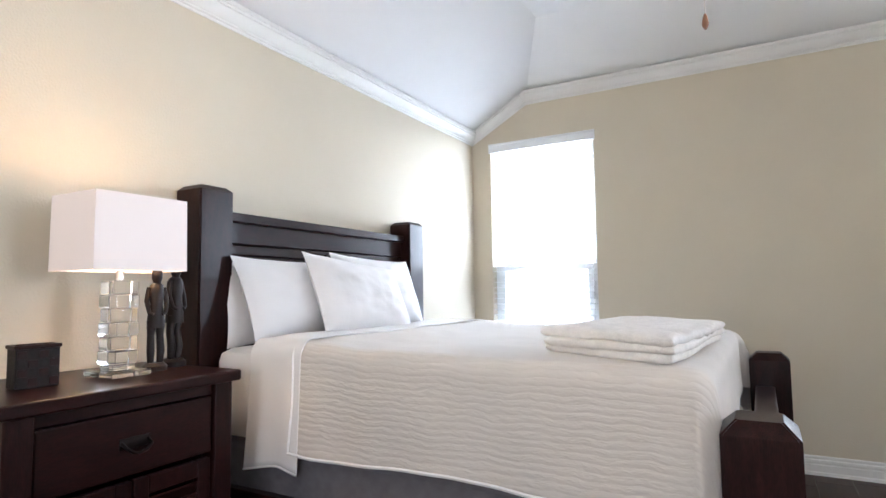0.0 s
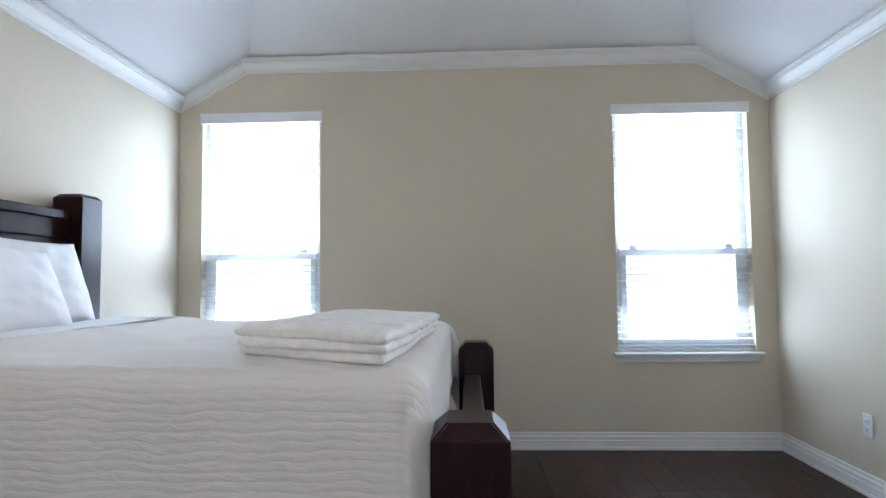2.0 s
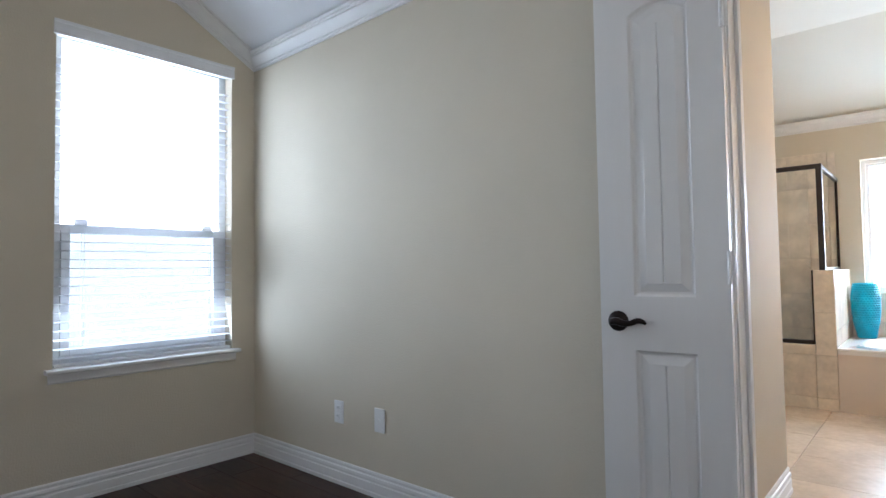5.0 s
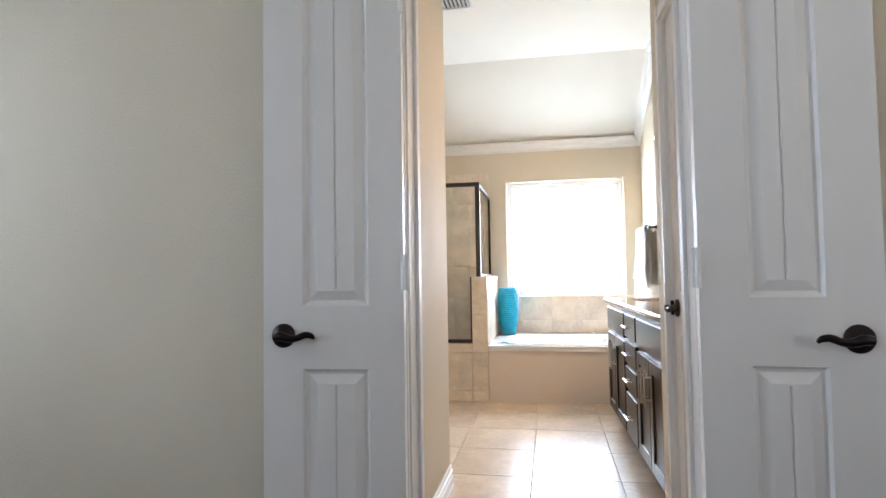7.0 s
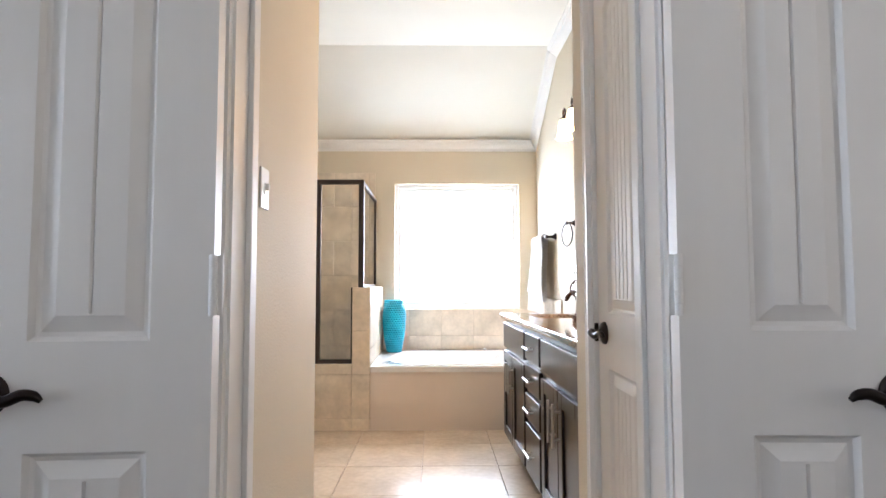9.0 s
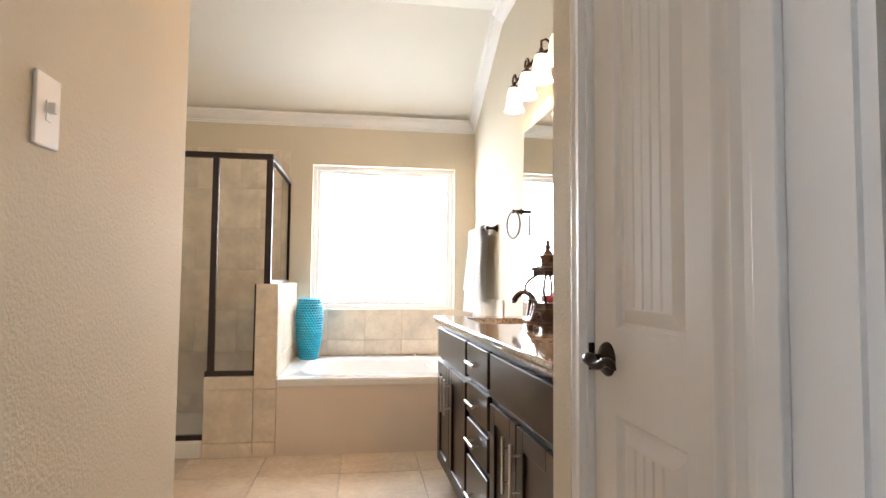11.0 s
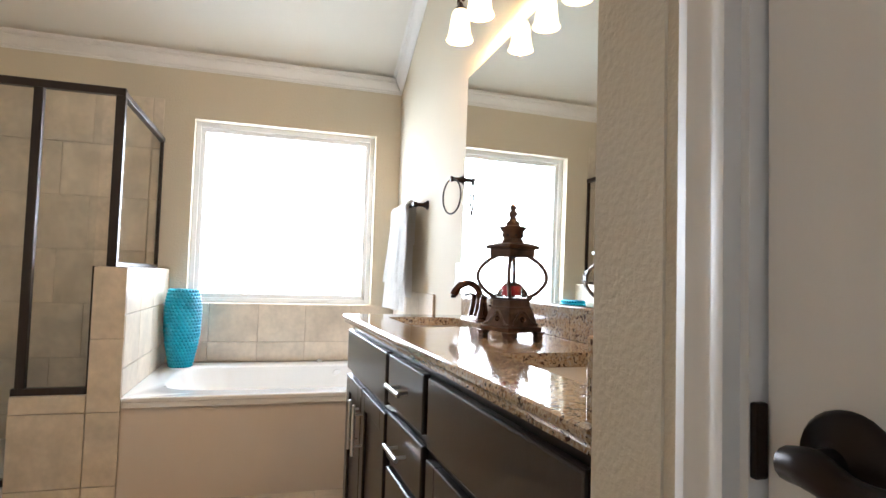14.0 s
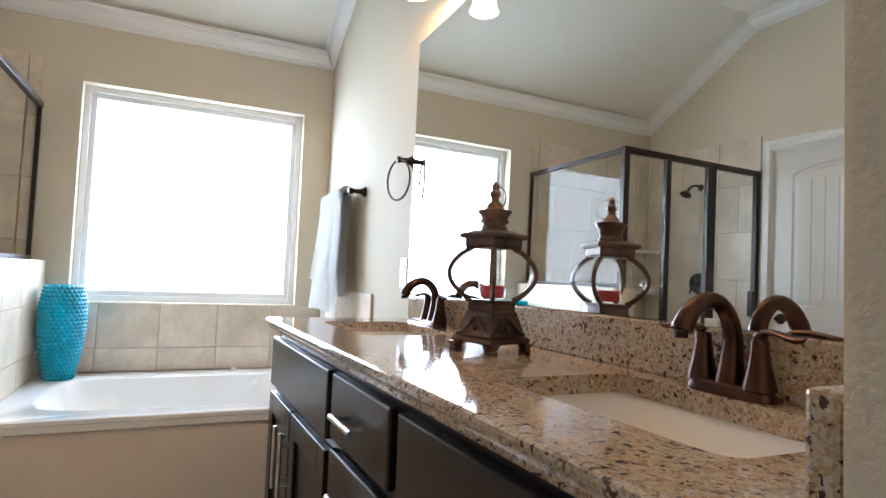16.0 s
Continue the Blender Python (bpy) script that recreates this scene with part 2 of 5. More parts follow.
_w.bands_direction = "Y"
_w.inputs["Scale"].default_value = 15.0
_l.new(_sc.outputs[0], _w.inputs["Vector"])
_mp = _n.new("ShaderNodeMapping")
_mp.inputs["Scale"].default_value = (30, 95, 30)
_l.new(_sc.outputs[0], _mp.inputs[0])
_v = _n.new("ShaderNodeTexNoise")
_v.inputs["Scale"].default_value = 1.0
_v.inputs["Detail"].default_value = 3
_l.new(_mp.outputs[0], _v.inputs["Vector"])
_pw = _n.new("ShaderNodeMath")
_pw.operation = "POWER"
_pw.inputs[1].default_value = 0.45
_l.new(_w.outputs["Fac"], _pw.inputs[0])
_ad = _n.new("ShaderNodeMath")
_ad.operation = "MULTIPLY_ADD"
_ad.inputs[1].default_value = 2.6
_l.new(_v.outputs["Fac"], _ad.inputs[0])
_l.new(_pw.outputs[0], _ad.inputs[2])
_bp = _n.new("ShaderNodeBump")
_bp.inputs["Strength"].default_value = 0.27
_bp.inputs["Distance"].default_value = 0.0042
_n["Principled BSDF"].inputs["Sheen Weight"].default_value = 0.3
_n["Principled BSDF"].inputs["Sheen Roughness"].default_value = 0.5
_l.new(_ad.outputs[0], _bp.inputs["Height"])
_l.new(_bp.outputs[0], _n["Principled BSDF"].inputs["Normal"])


# ---- building helpers ----
def finish(name, bm, material, parent=None, smooth=False):
    bmesh.ops.recalc_face_normals(bm, faces=bm.faces[:])
    me = bpy.data.meshes.new(name)
    bm.to_mesh(me)
    bm.free()
    me.materials.append(material)
    if smooth:
        me.polygons.foreach_set("use_smooth", [True] * len(me.polygons))
        me.set_sharp_from_angle(angle=radians(40))
    ob = new(name, me)
    if parent:
        ob.parent = parent
    return ob


def part(name, bm, material, parent, label="", smooth=False):
    return tagged(finish(name, bm, material, parent, smooth), label)


def thing(name, label, category, at=None, group="", kind=""):
    e = new(name)
    e.empty_display_size = 0.1
    if at is not None:
        e.matrix_world = at
    return tagged(e, label, category, group, kind)


def solid(name, bm, material, label, category, kind="structure", smooth=False, group=""):
    return tagged(finish(name, bm, material, None, smooth), label, category, group, kind)


def box(x0, x1, y0, y1, z0, z1, bevel=0.0, bm=None, seg=2):
    bm = bm or bmesh.new()
    b2 = bmesh.new()
    bmesh.ops.create_cube(b2, size=1)
    for v in b2.verts:
        v.co = ((x0 + x1) / 2 + v.co.x * (x1 - x0), (y0 + y1) / 2 + v.co.y * (y1 - y0), (z0 + z1) / 2 + v.co.z * (z1 - z0))
    if bevel:
        bmesh.ops.bevel(b2, geom=b2.edges[:], offset=bevel, segments=seg, affect="EDGES", profile=0.5)
    return join(bm, b2)


def join(bm, b2, m=None):
    if m is not None:
        bmesh.ops.transform(b2, matrix=m, verts=b2.verts[:])
    me = bpy.data.meshes.new("tmp")
    b2.to_mesh(me)
    b2.free()
    bm.from_mesh(me)
    bpy.data.meshes.remove(me)
    return bm


def lathe(profile, steps=32, bm=None, at=(0, 0, 0)):
    bm = bm or bmesh.new()
    rings = []
    for r, z in profile:
        if r < 1e-5:
            rings.append([bm.verts.new((at[0], at[1], at[2] + z))])
        else:
            rings.append([bm.verts.new((at[0] + r * math.cos(2 * math.pi * i / steps), at[1] + r * math.sin(2 * math.pi * i / steps), at[2] + z)) for i in range(steps)])
    for a, b in zip(rings, rings[1:]):
        for i in range(steps):
            j = (i + 1) % steps
            if len(a) == 1 and len(b) > 1:
                bm.faces.new((a[0], b[i], b[j]))
            elif len(b) == 1 and len(a) > 1:
                bm.faces.new((a[i], a[j], b[0]))
            elif len(a) > 1:
                bm.faces.new((a[i], a[j], b[j], b[i]))
    return bm


def tube(path, radii, steps=12, bm=None, flat=1.0):
    """A round bar along a path; radii is one number or one for each point; flat squeezes it upright."""
    bm = bm or bmesh.new()
    pts = [Vector(p) for p in path]
    if not isinstance(radii, (list, tuple)):
        radii = [radii] * len(pts)
    rings, side = [], None
    for i, p in enumerate(pts):
        d = (pts[min(i + 1, len(pts) - 1)] - pts[max(i - 1, 0)]).normalized()
        if side is None:
            side = d.orthogonal().normalized()
        side = (side - d * side.dot(d)).normalized()
        up = d.cross(side)
        ring = []
        for k in range(steps):
            a = 2 * math.pi * k / steps
            o = (side * math.cos(a) + up * math.sin(a)) * radii[i]
            o.z *= flat
            ring.append(bm.verts.new(p + o))
        rings.append(ring)
    for a, b in zip(rings, rings[1:]):
        for k in range(steps):
            bm.faces.new((a[k], a[(k + 1) % steps], b[(k + 1) % steps], b[k]))
    bm.faces.new(rings[0][::-1])
    bm.faces.new(rings[-1])
    return bm


def eased(points, n=5):
    """More points on a smooth line through the given ones."""
    p = [Vector(q) for q in points]
    p = [2 * p[0] - p[1], *p, 2 * p[-1] - p[-2]]
    out = []
    for a, b, c, d in zip(p, p[1:], p[2:], p[3:]):
        for k in range(n):
            t = k / n
            out.append(0.5 * (2 * b + (c - a) * t + (2 * a - 5 * b + 4 * c - d) * t * t + (3 * b - a - 3 * c + d) * t ** 3))
    return out + [p[-2]]


def eased_radii(radii, n=5):
    return [radii[i] + (radii[i + 1] - radii[i]) * k / n for i in range(len(radii) - 1) for k in range(n)] + [radii[-1]]


def sweep(profile, a, b, out, up=(0, 0, 1), mitre_a=0.0, mitre_b=0.0, bm=None):
    """A moulding: profile points (out, up) drawn from a to b; the mitres slide each end along by so much per unit of out."""
    bm = bm or bmesh.new()
    a, b, out, up = Vector(a), Vector(b), Vector(out), Vector(up)
    d = (b - a).normalized()
    ra = [bm.verts.new(a + out * u + up * v + d * (u * mitre_a)) for u, v in profile]
    rb = [bm.verts.new(b + out * u + up * v - d * (u * mitre_b)) for u, v in profile]
    n = len(profile)
    for i in range(n):
        j = (i + 1) % n
        bm.faces.new((ra[i], ra[j], rb[j], rb[i]))
    bm.faces.new(ra[::-1])
    bm.faces.new(rb)
    return bm


def wall(axis, p0, p1, u0, u1, z0, z1, holes=()):
    """A wall between the planes p0 and p1 of the axis, from u0 to u1 along it, with holes (u0, u1, z0, z1) through it."""
    us = sorted({u0, u1, *(h[0] for h in holes), *(h[1] for h in holes)})
    zs = sorted({z0, z1, *(h[2] for h in holes), *(h[3] for h in holes)})
    bm = bmesh.new()

    def vert(p, u, z):
        return bm.verts.new((p, u, z) if axis == "x" else (u, p, z))

    def quad(*c):
        bm.faces.new([vert(*k) for k in c])

    def is_open(i, k):
        if not (0 <= i < len(us) - 1 and 0 <= k < len(zs) - 1):
            return True
        u, z = (us[i] + us[i + 1]) / 2, (zs[k] + zs[k + 1]) / 2
        return any(h[0] < u < h[1] and h[2] < z < h[3] for h in holes)

    for i in range(len(us) - 1):
        for k in range(len(zs) - 1):
            if is_open(i, k):
                continue
            a, b, c, d = us[i], us[i + 1], zs[k], zs[k + 1]
            for p in (p0, p1):
                quad((p, a, c), (p, b, c), (p, b, d), (p, a, d))
            if is_open(i - 1, k):
                quad((p0, a, c), (p1, a, c), (p1, a, d), (p0, a, d))
            if is_open(i + 1, k):
                quad((p0, b, c), (p1, b, c), (p1, b, d), (p0, b, d))
            if is_open(i, k - 1):
                quad((p0, a, c), (p1, a, c), (p1, b, c), (p0, b, c))
            if is_open(i, k + 1):
                quad((p0, a, d), (p1, a, d), (p1, b, d), (p0, b, d))
    bmesh.ops.remove_doubles(bm, verts=bm.verts[:], dist=1e-5)
    return bm


# ---- the two rooms: x east, y north ----
XW, XE, YN, YS = -4.11, 0.0, 4.40, -1.60      # bedroom walls
BX, BS, BN = 4.255, 0.358, 3.00               # bathroom east, south and north walls
DY0, DY1, DH = 0.905, 1.665, 2.05             # double doorway
PS, PN, PEND, NEND = 0.82, 1.79, 0.945, 1.30  # passage walls and where they end
CLOW, CHIGH = 2.44, 2.93                      # ceiling at the low walls and its flat
W1 = (-3.945, -3.10, 0.645, 2.33)
W2 = (-1.06, -0.15, 0.645, 2.33)
W3 = (0.525, 1.688, 0.842, 2.008)

solid("wall_north", wall("y", YN, YN + 0.14, XW - 0.14, XE + 0.12, 0, 3.05, [W1, W2]), M_WALL, "beige painted wall with two tall windows", "wall")
solid("wall_west", wall("x", XW - 0.14, XW, YS - 0.14, YN, 0, 3.05), M_WALL, "beige painted wall behind the bed", "wall")
# the hole in this wall is made for the added fill lamp
solid("wall_south", wall("y", YS - 0.14, YS, XW, XE + 0.12, 0, 3.05, [(-3.2, -1.4, 0.7, 2.2)]), M_WALL, "plain beige painted wall with a wide window", "wall")
solid("wall_east", wall("x", XE, XE + 0.12, YS, YN, 0, 3.05, [(DY0 - 0.02, DY1 + 0.02, -0.01, DH + 0.02)]), M_WALL, "beige painted wall with a double doorway", "wall")
solid("wall_bath_east", wall("x", BX, BX + 0.16, BS - 0.12, BN + 0.12, 0, 3.05, [W3]), M_WALL, "beige bathroom wall with a square window", "wall")
solid("wall_bath_south", wall("y", BS - 0.12, BS, PEND - 0.12, BX, 0, 3.05), M_WALL, "beige bathroom wall behind the vanity", "wall")
solid("wall_bath_north", wall("y", BN, BN + 0.12, NEND - 0.12, BX, 0, 3.05, [(2.435, 3.195, -0.01, 2.0)]), M_WALL, "beige bathroom wall with a white door", "wall")
CD0, CD1 = 0.30, 0.725                        # closet door in the passage
solid("wall_passage_south", wall("y", PS - 0.11, PS, 0.12, PEND - 0.12, 0, 3.05, [(CD0 - 0.015, CD1 + 0.015, -0.01, 2.05)]), M_WALL, "beige passage wall with a closet door", "wall")
bm = box(PEND - 0.12, PEND + 0.004, BS, PS + 0.003, 0, 3.05)
bmesh.ops.bevel(bm, geom=[e for e in bm.edges if min(v.co.x for v in e.verts) > PEND and min(v.co.y for v in e.verts) > PS], offset=0.010, segments=5, affect="EDGES")
solid("wall_vanity_end", bm, M_WALL, "beige wall end with a rounded corner beside the vanity", "wall", smooth=True)
solid("wall_passage_north", wall("y", PN, PN + 0.12, 0.12, NEND, 0, 3.05), M_WALL, "beige passage wall with a light switch", "wall")
solid("wall_toilet_side", wall("x", NEND - 0.12, NEND, PN + 0.12, BN, 0, 3.05), M_WALL, "plain beige wall", "wall")
solid("wall_closet_back", wall("y", 0.1, 0.2, 0.12, PEND - 0.12, 0, 3.05), M_WALL, "plain closet wall", "wall")
solid("wall_toilet_back", wall("y", 3.6, 3.7, NEND - 0.12, 3.2, 0, 3.05), M_WALL, "plain wall", "wall")

# ceilings
def ceiling_bed():
    bm = bmesh.new()
    xa, xb, yn = XW + 0.85, XE - 0.85, YN - 0.76
    zn = 2.72
    xs = (zn - CLOW) / (CHIGH - CLOW) * 0.85
    c = [(XW, YS, CLOW), (XW, YN, CLOW), (XW + xs, YN, zn), (XE - xs, YN, zn), (XE, YN, CLOW), (XE, YS, CLOW), (xa, YS, CHIGH), (xb, YS, CHIGH), (xa, yn, CHIGH), (xb, yn, CHIGH)]
    v = [bm.verts.new(p) for p in c]
    for f in ((0, 1, 2, 8, 6), (2, 3, 9, 8), (3, 4, 5, 7, 9), (6, 8, 9, 7)):
        bm.faces.new([v[i] for i in f])
    return bm


def ceiling_bath():
    bm = bmesh.new()
    xb = BX - 0.95
    c = [(0.0, 0.0, CHIGH), (0.0, BN + 0.1, CHIGH), (xb, BN + 0.1, CHIGH), (xb, 0.0, CHIGH), (BX, BN + 0.1, 2.41), (BX, 0.0, 2.41)]
    v = [bm.verts.new(p) for p in c]
    bm.faces.new([v[i] for i in (0, 1, 2, 3)])
    bm.faces.new([v[i] for i in (3, 2, 4, 5)])
    return bm


for nm, b in (("ceiling_bedroom", ceiling_bed()), ("ceiling_bathroom", ceiling_bath())):
    ob = solid(nm, b, M_CEIL if nm == "ceiling_bedroom" else M_CEIL_WARM, "white painted sloped and flat ceiling", "ceiling")
    so = ob.modifiers.new("thick", "SOLIDIFY")
    so.thickness, so.offset = 0.06, 1.0
    up = sum(p.normal.z for p in ob.data.polygons)
    so.offset = 1.0 if up > 0 else -1.0
bm = box(XW - 0.3, BX + 0.3, YS - 0.3, YN + 0.3, 3.06, 3.16)
solid("roof_deck", bm, M_SUB, "plain closed roof deck", "roof")

# floors
solid("floor_bedroom", box(XW - 0.1, XE + 0.06, YS - 0.1, YN + 0.1, -0.12, -0.006), M_SUB, "dark walnut plank floor", "floor")
solid("floor_bathroom", box(XE + 0.062, BX + 0.1, 0.0, 3.7, -0.12, -0.006), M_GROUT, "beige tiled bathroom floor", "floor")
solid("ground", box(-60, 60, -60, 60, -0.5, -0.3), mat("lawn", (0.09, 0.12, 0.05), 0.95, var=0.3, scale=2), "plain ground outside", "ground")

GLOW = emit_mat("bright_haze", (0.93, 0.97, 1.0), 5.0)
solid("backdrop_north", box(-22, 14, 8.0, 8.05, -0.3, 14), GLOW, "plain bright hazy sky outside", "backdrop")
solid("backdrop_east", box(8.5, 8.55, -10, 7.5, -0.3, 14), GLOW, "plain bright hazy sky outside", "backdrop")

# mouldings
CROWN = [(0, 0), (0.007, 0), (0.007, 0.010), (0.016, 0.014), (0.016, 0.021), (0.024, 0.026), (0.038, 0.040), (0.048, 0.056), (0.052, 0.064), (0.062, 0.066), (0.062, 0.075), (0.070, 0.078), (0.070, 0.096), (0, 0.096)]
BASE = [(0, 0), (0.020, 0), (0.020, 0.018), (0.016, 0.022), (0.016, 0.062), (0.011, 0.066), (0.011, 0.073), (0.016, 0.078), (0.014, 0.090), (0.007, 0.094), (0.007, 0.103), (0.010, 0.107), (0.006, 0.115), (0, 0.115)]


def crown(name, runs):
    bm = bmesh.new()
    for a, b, out, up, ma, mb in runs:
        sweep(CROWN, a, b, out, up, ma, mb, bm)
    return solid(name, bm, M_TRIM, "white crown moulding", "crown moulding", smooth=True)


zc = 2.352
rise = 2.625 - zc
run = 0.485
hy = math.hypot(rise, run)
ux, uz = rise / hy, run / hy
crown("crown_moulding_west", [((XW, YS, zc), (XW, YN, zc), (1, 0, 0), (0, 0, 1), 0, 1)])
crown("crown_moulding_east", [((XE, YS, zc), (XE, YN, zc), (-1, 0, 0), (0, 0, 1), 0, 1)])
crown("crown_moulding_north", [
    ((XW, YN, zc), (XW + run, YN, zc + rise), (0, -1, 0), (-ux, 0, uz), 0, 0),
    ((XW + run - 0.03, YN, zc + rise), (XE - run + 0.03, YN, zc + rise), (0, -1, 0), (0, 0, 1), 0, 0),
    ((XE - run, YN, zc + rise), (XE, YN, zc), (0, -1, 0), (ux, 0, uz), 0, 0)])
zb, bend_x, bend_z = 2.315, BX - 0.95, 2.835
hb = math.hypot(0.95, bend_z - zb)
bu = ((bend_z - zb) / hb, 0.95 / hb)
crown("crown_moulding_bath_east", [((BX, BS, zb), (BX, BN, zb), (-1, 0, 0), (0, 0, 1), 1, 1)])
crown("crown_moulding_bath_south", [((BX, BS, zb), (bend_x, BS, bend_z), (0, 1, 0), (bu[0], 0, bu[1]), 0, 0), ((bend_x + 0.03, BS, bend_z), (PEND, BS, bend_z), (0, 1, 0), (0, 0, 1), 0, 0)])
crown("crown_moulding_bath_north", [((BX, BN, zb), (bend_x, BN, bend_z), (0, -1, 0), (bu[0], 0, bu[1]), 0, 0), ((bend_x + 0.03, BN, bend_z), (NEND, BN, bend_z), (0, -1, 0), (0, 0, 1), 0, 0)])


def baseboard(name, runs):
    bm = bmesh.new()
    for a, b, out, ma, mb in runs:
        sweep(BASE, a, b, out, (0, 0, 1), ma, mb, bm)
    return solid(name, bm, M_TRIM, "white moulded baseboard", "baseboard", smooth=True)


baseboard("baseboard_north", [((XW, YN, 0), (XE, YN, 0), (0, -1, 0), 1, 1)])
baseboard("baseboard_west", [((XW, YS, 0), (XW, YN, 0), (1, 0, 0), 0, 1)])
baseboard("baseboard_east", [((XE, DY1 + 0.08, 0), (XE, YN, 0), (-1, 0, 0), 0, 1), ((XE, YS, 0), (XE, DY0 - 0.08, 0), (-1, 0, 0), 0, 0)])
baseboard("baseboard_passage", [((0.14, PN, 0), (NEND, PN, 0), (0, -1, 0), 0, 0)])
baseboard("baseboard_passage_south", [((CD1 + 0.09, PS, 0), (PEND, PS, 0), (0, 1, 0), 0, 0)])
baseboard("baseboard_toilet_side", [((NEND, PN, 0), (NEND, BN, 0), (1, 0, 0), 0, 1)])
baseboard("baseboard_bath_north", [((NEND, BN, 0), (2.38, BN, 0), (0, -1, 0), 1, 0)])


# ---- doors ----
def loop_panel(x0, x1, z0, z1, arch, d, y, n=10):
    """Corner points of a panel outline inset by d: straight sides and foot, and a top that swells by arch."""
    a, b, c = x0 + d, x1 - d, z0 + d
    pts = [(a, y, c), (b, y, c)]
    for i in range(n + 1):
        u = i / n
        x = b + (a - b) * u
        pts.append((x, y, z1 - d - arch + arch * (1 - (2 * u - 1) ** 2)))
    return pts


def fill_with_holes(bm, outer, holes):
    edges = []
    for lp in (outer, *holes):
        for i in range(len(lp)):
            edges.append(bm.edges.get((lp[i], lp[(i + 1) % len(lp)])) or bm.edges.new((lp[i], lp[(i + 1) % len(lp)])))
    bmesh.ops.triangle_fill(bm, use_beauty=True, edges=edges)


def door_slab(w, h, t, panels, grooves):
    """A moulded panel door: front at y = 0 facing -y, panels as (x0, x1, z0, z1, arch)."""
    bm = bmesh.new()
    ring = [bm.verts.new(p) for p in ((0, 0, 0), (w, 0, 0), (w, 0, h), (0, 0, h))]
    back = [bm.verts.new((v.co.x, t, v.co.z)) for v in ring]
    outers, fields = [], []
    for x0, x1, z0, z1, arch in panels:
        steps = [(0, 0), (0.007, 0.009), (0.014, 0.011), (0.040, 0.002)]
        loops = [[bm.verts.new(p) for p in loop_panel(x0, x1, z0, z1, arch, d, y)] for d, y in steps]
        for a, b in zip(loops, loops[1:]):
            for i in range(len(a)):
                j = (i + 1) % len(a)
                bm.faces.new((a[i], a[j], b[j], b[i]))
        outers.append(loops[0])
        gl = []
        fx0, fx1, fz0, fz1 = x0 + 0.040, x1 - 0.040, z0 + 0.040, z1 - 0.040 - arch
        for g in range(grooves):
            gx = fx0 + (fx1 - fx0) * (g + 1) / (grooves + 1)
            q = [bm.verts.new((gx + s * 0.0035, 0.002, z)) for s, z in ((-1, fz0 + 0.002), (1, fz0 + 0.002), (1, fz1 - 0.004), (-1, fz1 - 0.004))]
            lo, hi = bm.verts.new((gx, 0.0065, fz0 + 0.006)), bm.verts.new((gx, 0.0065, fz1 - 0.008))
            bm.faces.new((q[0], lo, hi, q[3]))
            bm.faces.new((lo, q[1], q[2], hi))
            bm.faces.new((q[0], q[1], lo))
            bm.faces.new((q[3], hi, q[2]))
            gl.append(q)
        fields.append((loops[-1], gl))
    fill_with_holes(bm, ring, outers)
    for f, gl in fields:
        fill_with_holes(bm, f, gl)
    bm.faces.new(back)
    for i in range(4):
        bm.faces.new((ring[i], ring[(i + 1) % 4], back[(i + 1) % 4], back[i]))
    bmesh.ops.recalc_face_normals(bm, faces=bm.faces[:])
    return bm


def lever(parent, x, z, way, name="door_handle"):
    """A dark lever handle on a round rose, on the front (y = 0) of a door; way +1 or -1: where the lever points in x."""
    prof = [(0.0, 0.0), (0.033, 0.0), (0.033, 0.004), (0.029, 0.009), (0.016, 0.012), (0.011, 0.016), (0.010, 0.041), (0, 0.041)]
    b2 = lathe(prof, 28)
    bm = join(bmesh.new(), b2, pose(x, 0, z, 90))
    path = [(x - way * 0.010, -0.038, z), (x + way * 0.008, -0.041, z + 0.002), (x + way * 0.030, -0.042, z - 0.004), (x + way * 0.052, -0.041, z - 0.003), (x + way * 0.072, -0.038, z + 0.005), (x + way * 0.088, -0.035, z + 0.003), (x + way * 0.098, -0.033, z - 0.005)]
    tube(eased(path, 4), eased_radii([0.011, 0.0125, 0.0105, 0.009, 0.009, 0.008, 0.004], 4), 14, bm)
    return part(name, bm, M_BRONZE, parent, "dark bronze lever handle", smooth=True)


def hinge(parent, x, y, z, name="hinge"):
    bm = bmesh.new()
    for k in range(5):
        lathe([(0, 0), (0.0065, 0), (0.0065, 0.0185), (0, 0.0185)], 12, bm, (x, y, z - 0.048 + k * 0.0195))
    box(x - 0.014, x + 0.014, y + 0.004, y + 0.0065, z - 0.048, z + 0.048, bm=bm)
    return part(name, bm, M_TRIM, parent, "white painted butt hinge", smooth=True)


def leaf(name, label, w, h, t, handle_x, way, panels, grooves, m, hinge_x):
    d = thing(name, label, "door", m, kind="structure")
    part("door_leaf", door_slab(w, h, t, panels, grooves), M_DOOR, d)
    if handle_x is not None:
        lever(d, handle_x, 0.903 if way * handle_x != 0.062 else 0.925, way)
    if hinge_x is not None:
        for z in (0.25, 1.07, 1.83):
            hinge(d, hinge_x, -0.002, z)
    return d


LW = 0.392
LEAFP = [(0.112, 0.296, 0.983, 1.92, 0.028), (0.112, 0.296, 0.20, 0.812, 0.0)]
LEAFR = [(0.110, 0.272, 0.998, 1.92, 0.028), (0.110, 0.272, 0.20, 0.838, 0.0)]
# north leaf folded back beside the opening: front faces west; its hinge edge at the opening
leaf("door_1", "white two-panel door leaf standing open against the wall", LW, 2.03, 0.035, 0.058, 1, LEAFP, 1,
     Matrix.Translation((-0.118, 2.052, 0.012)) @ pose(0, 0, 0, 0, 0, -90 + 4), LW)
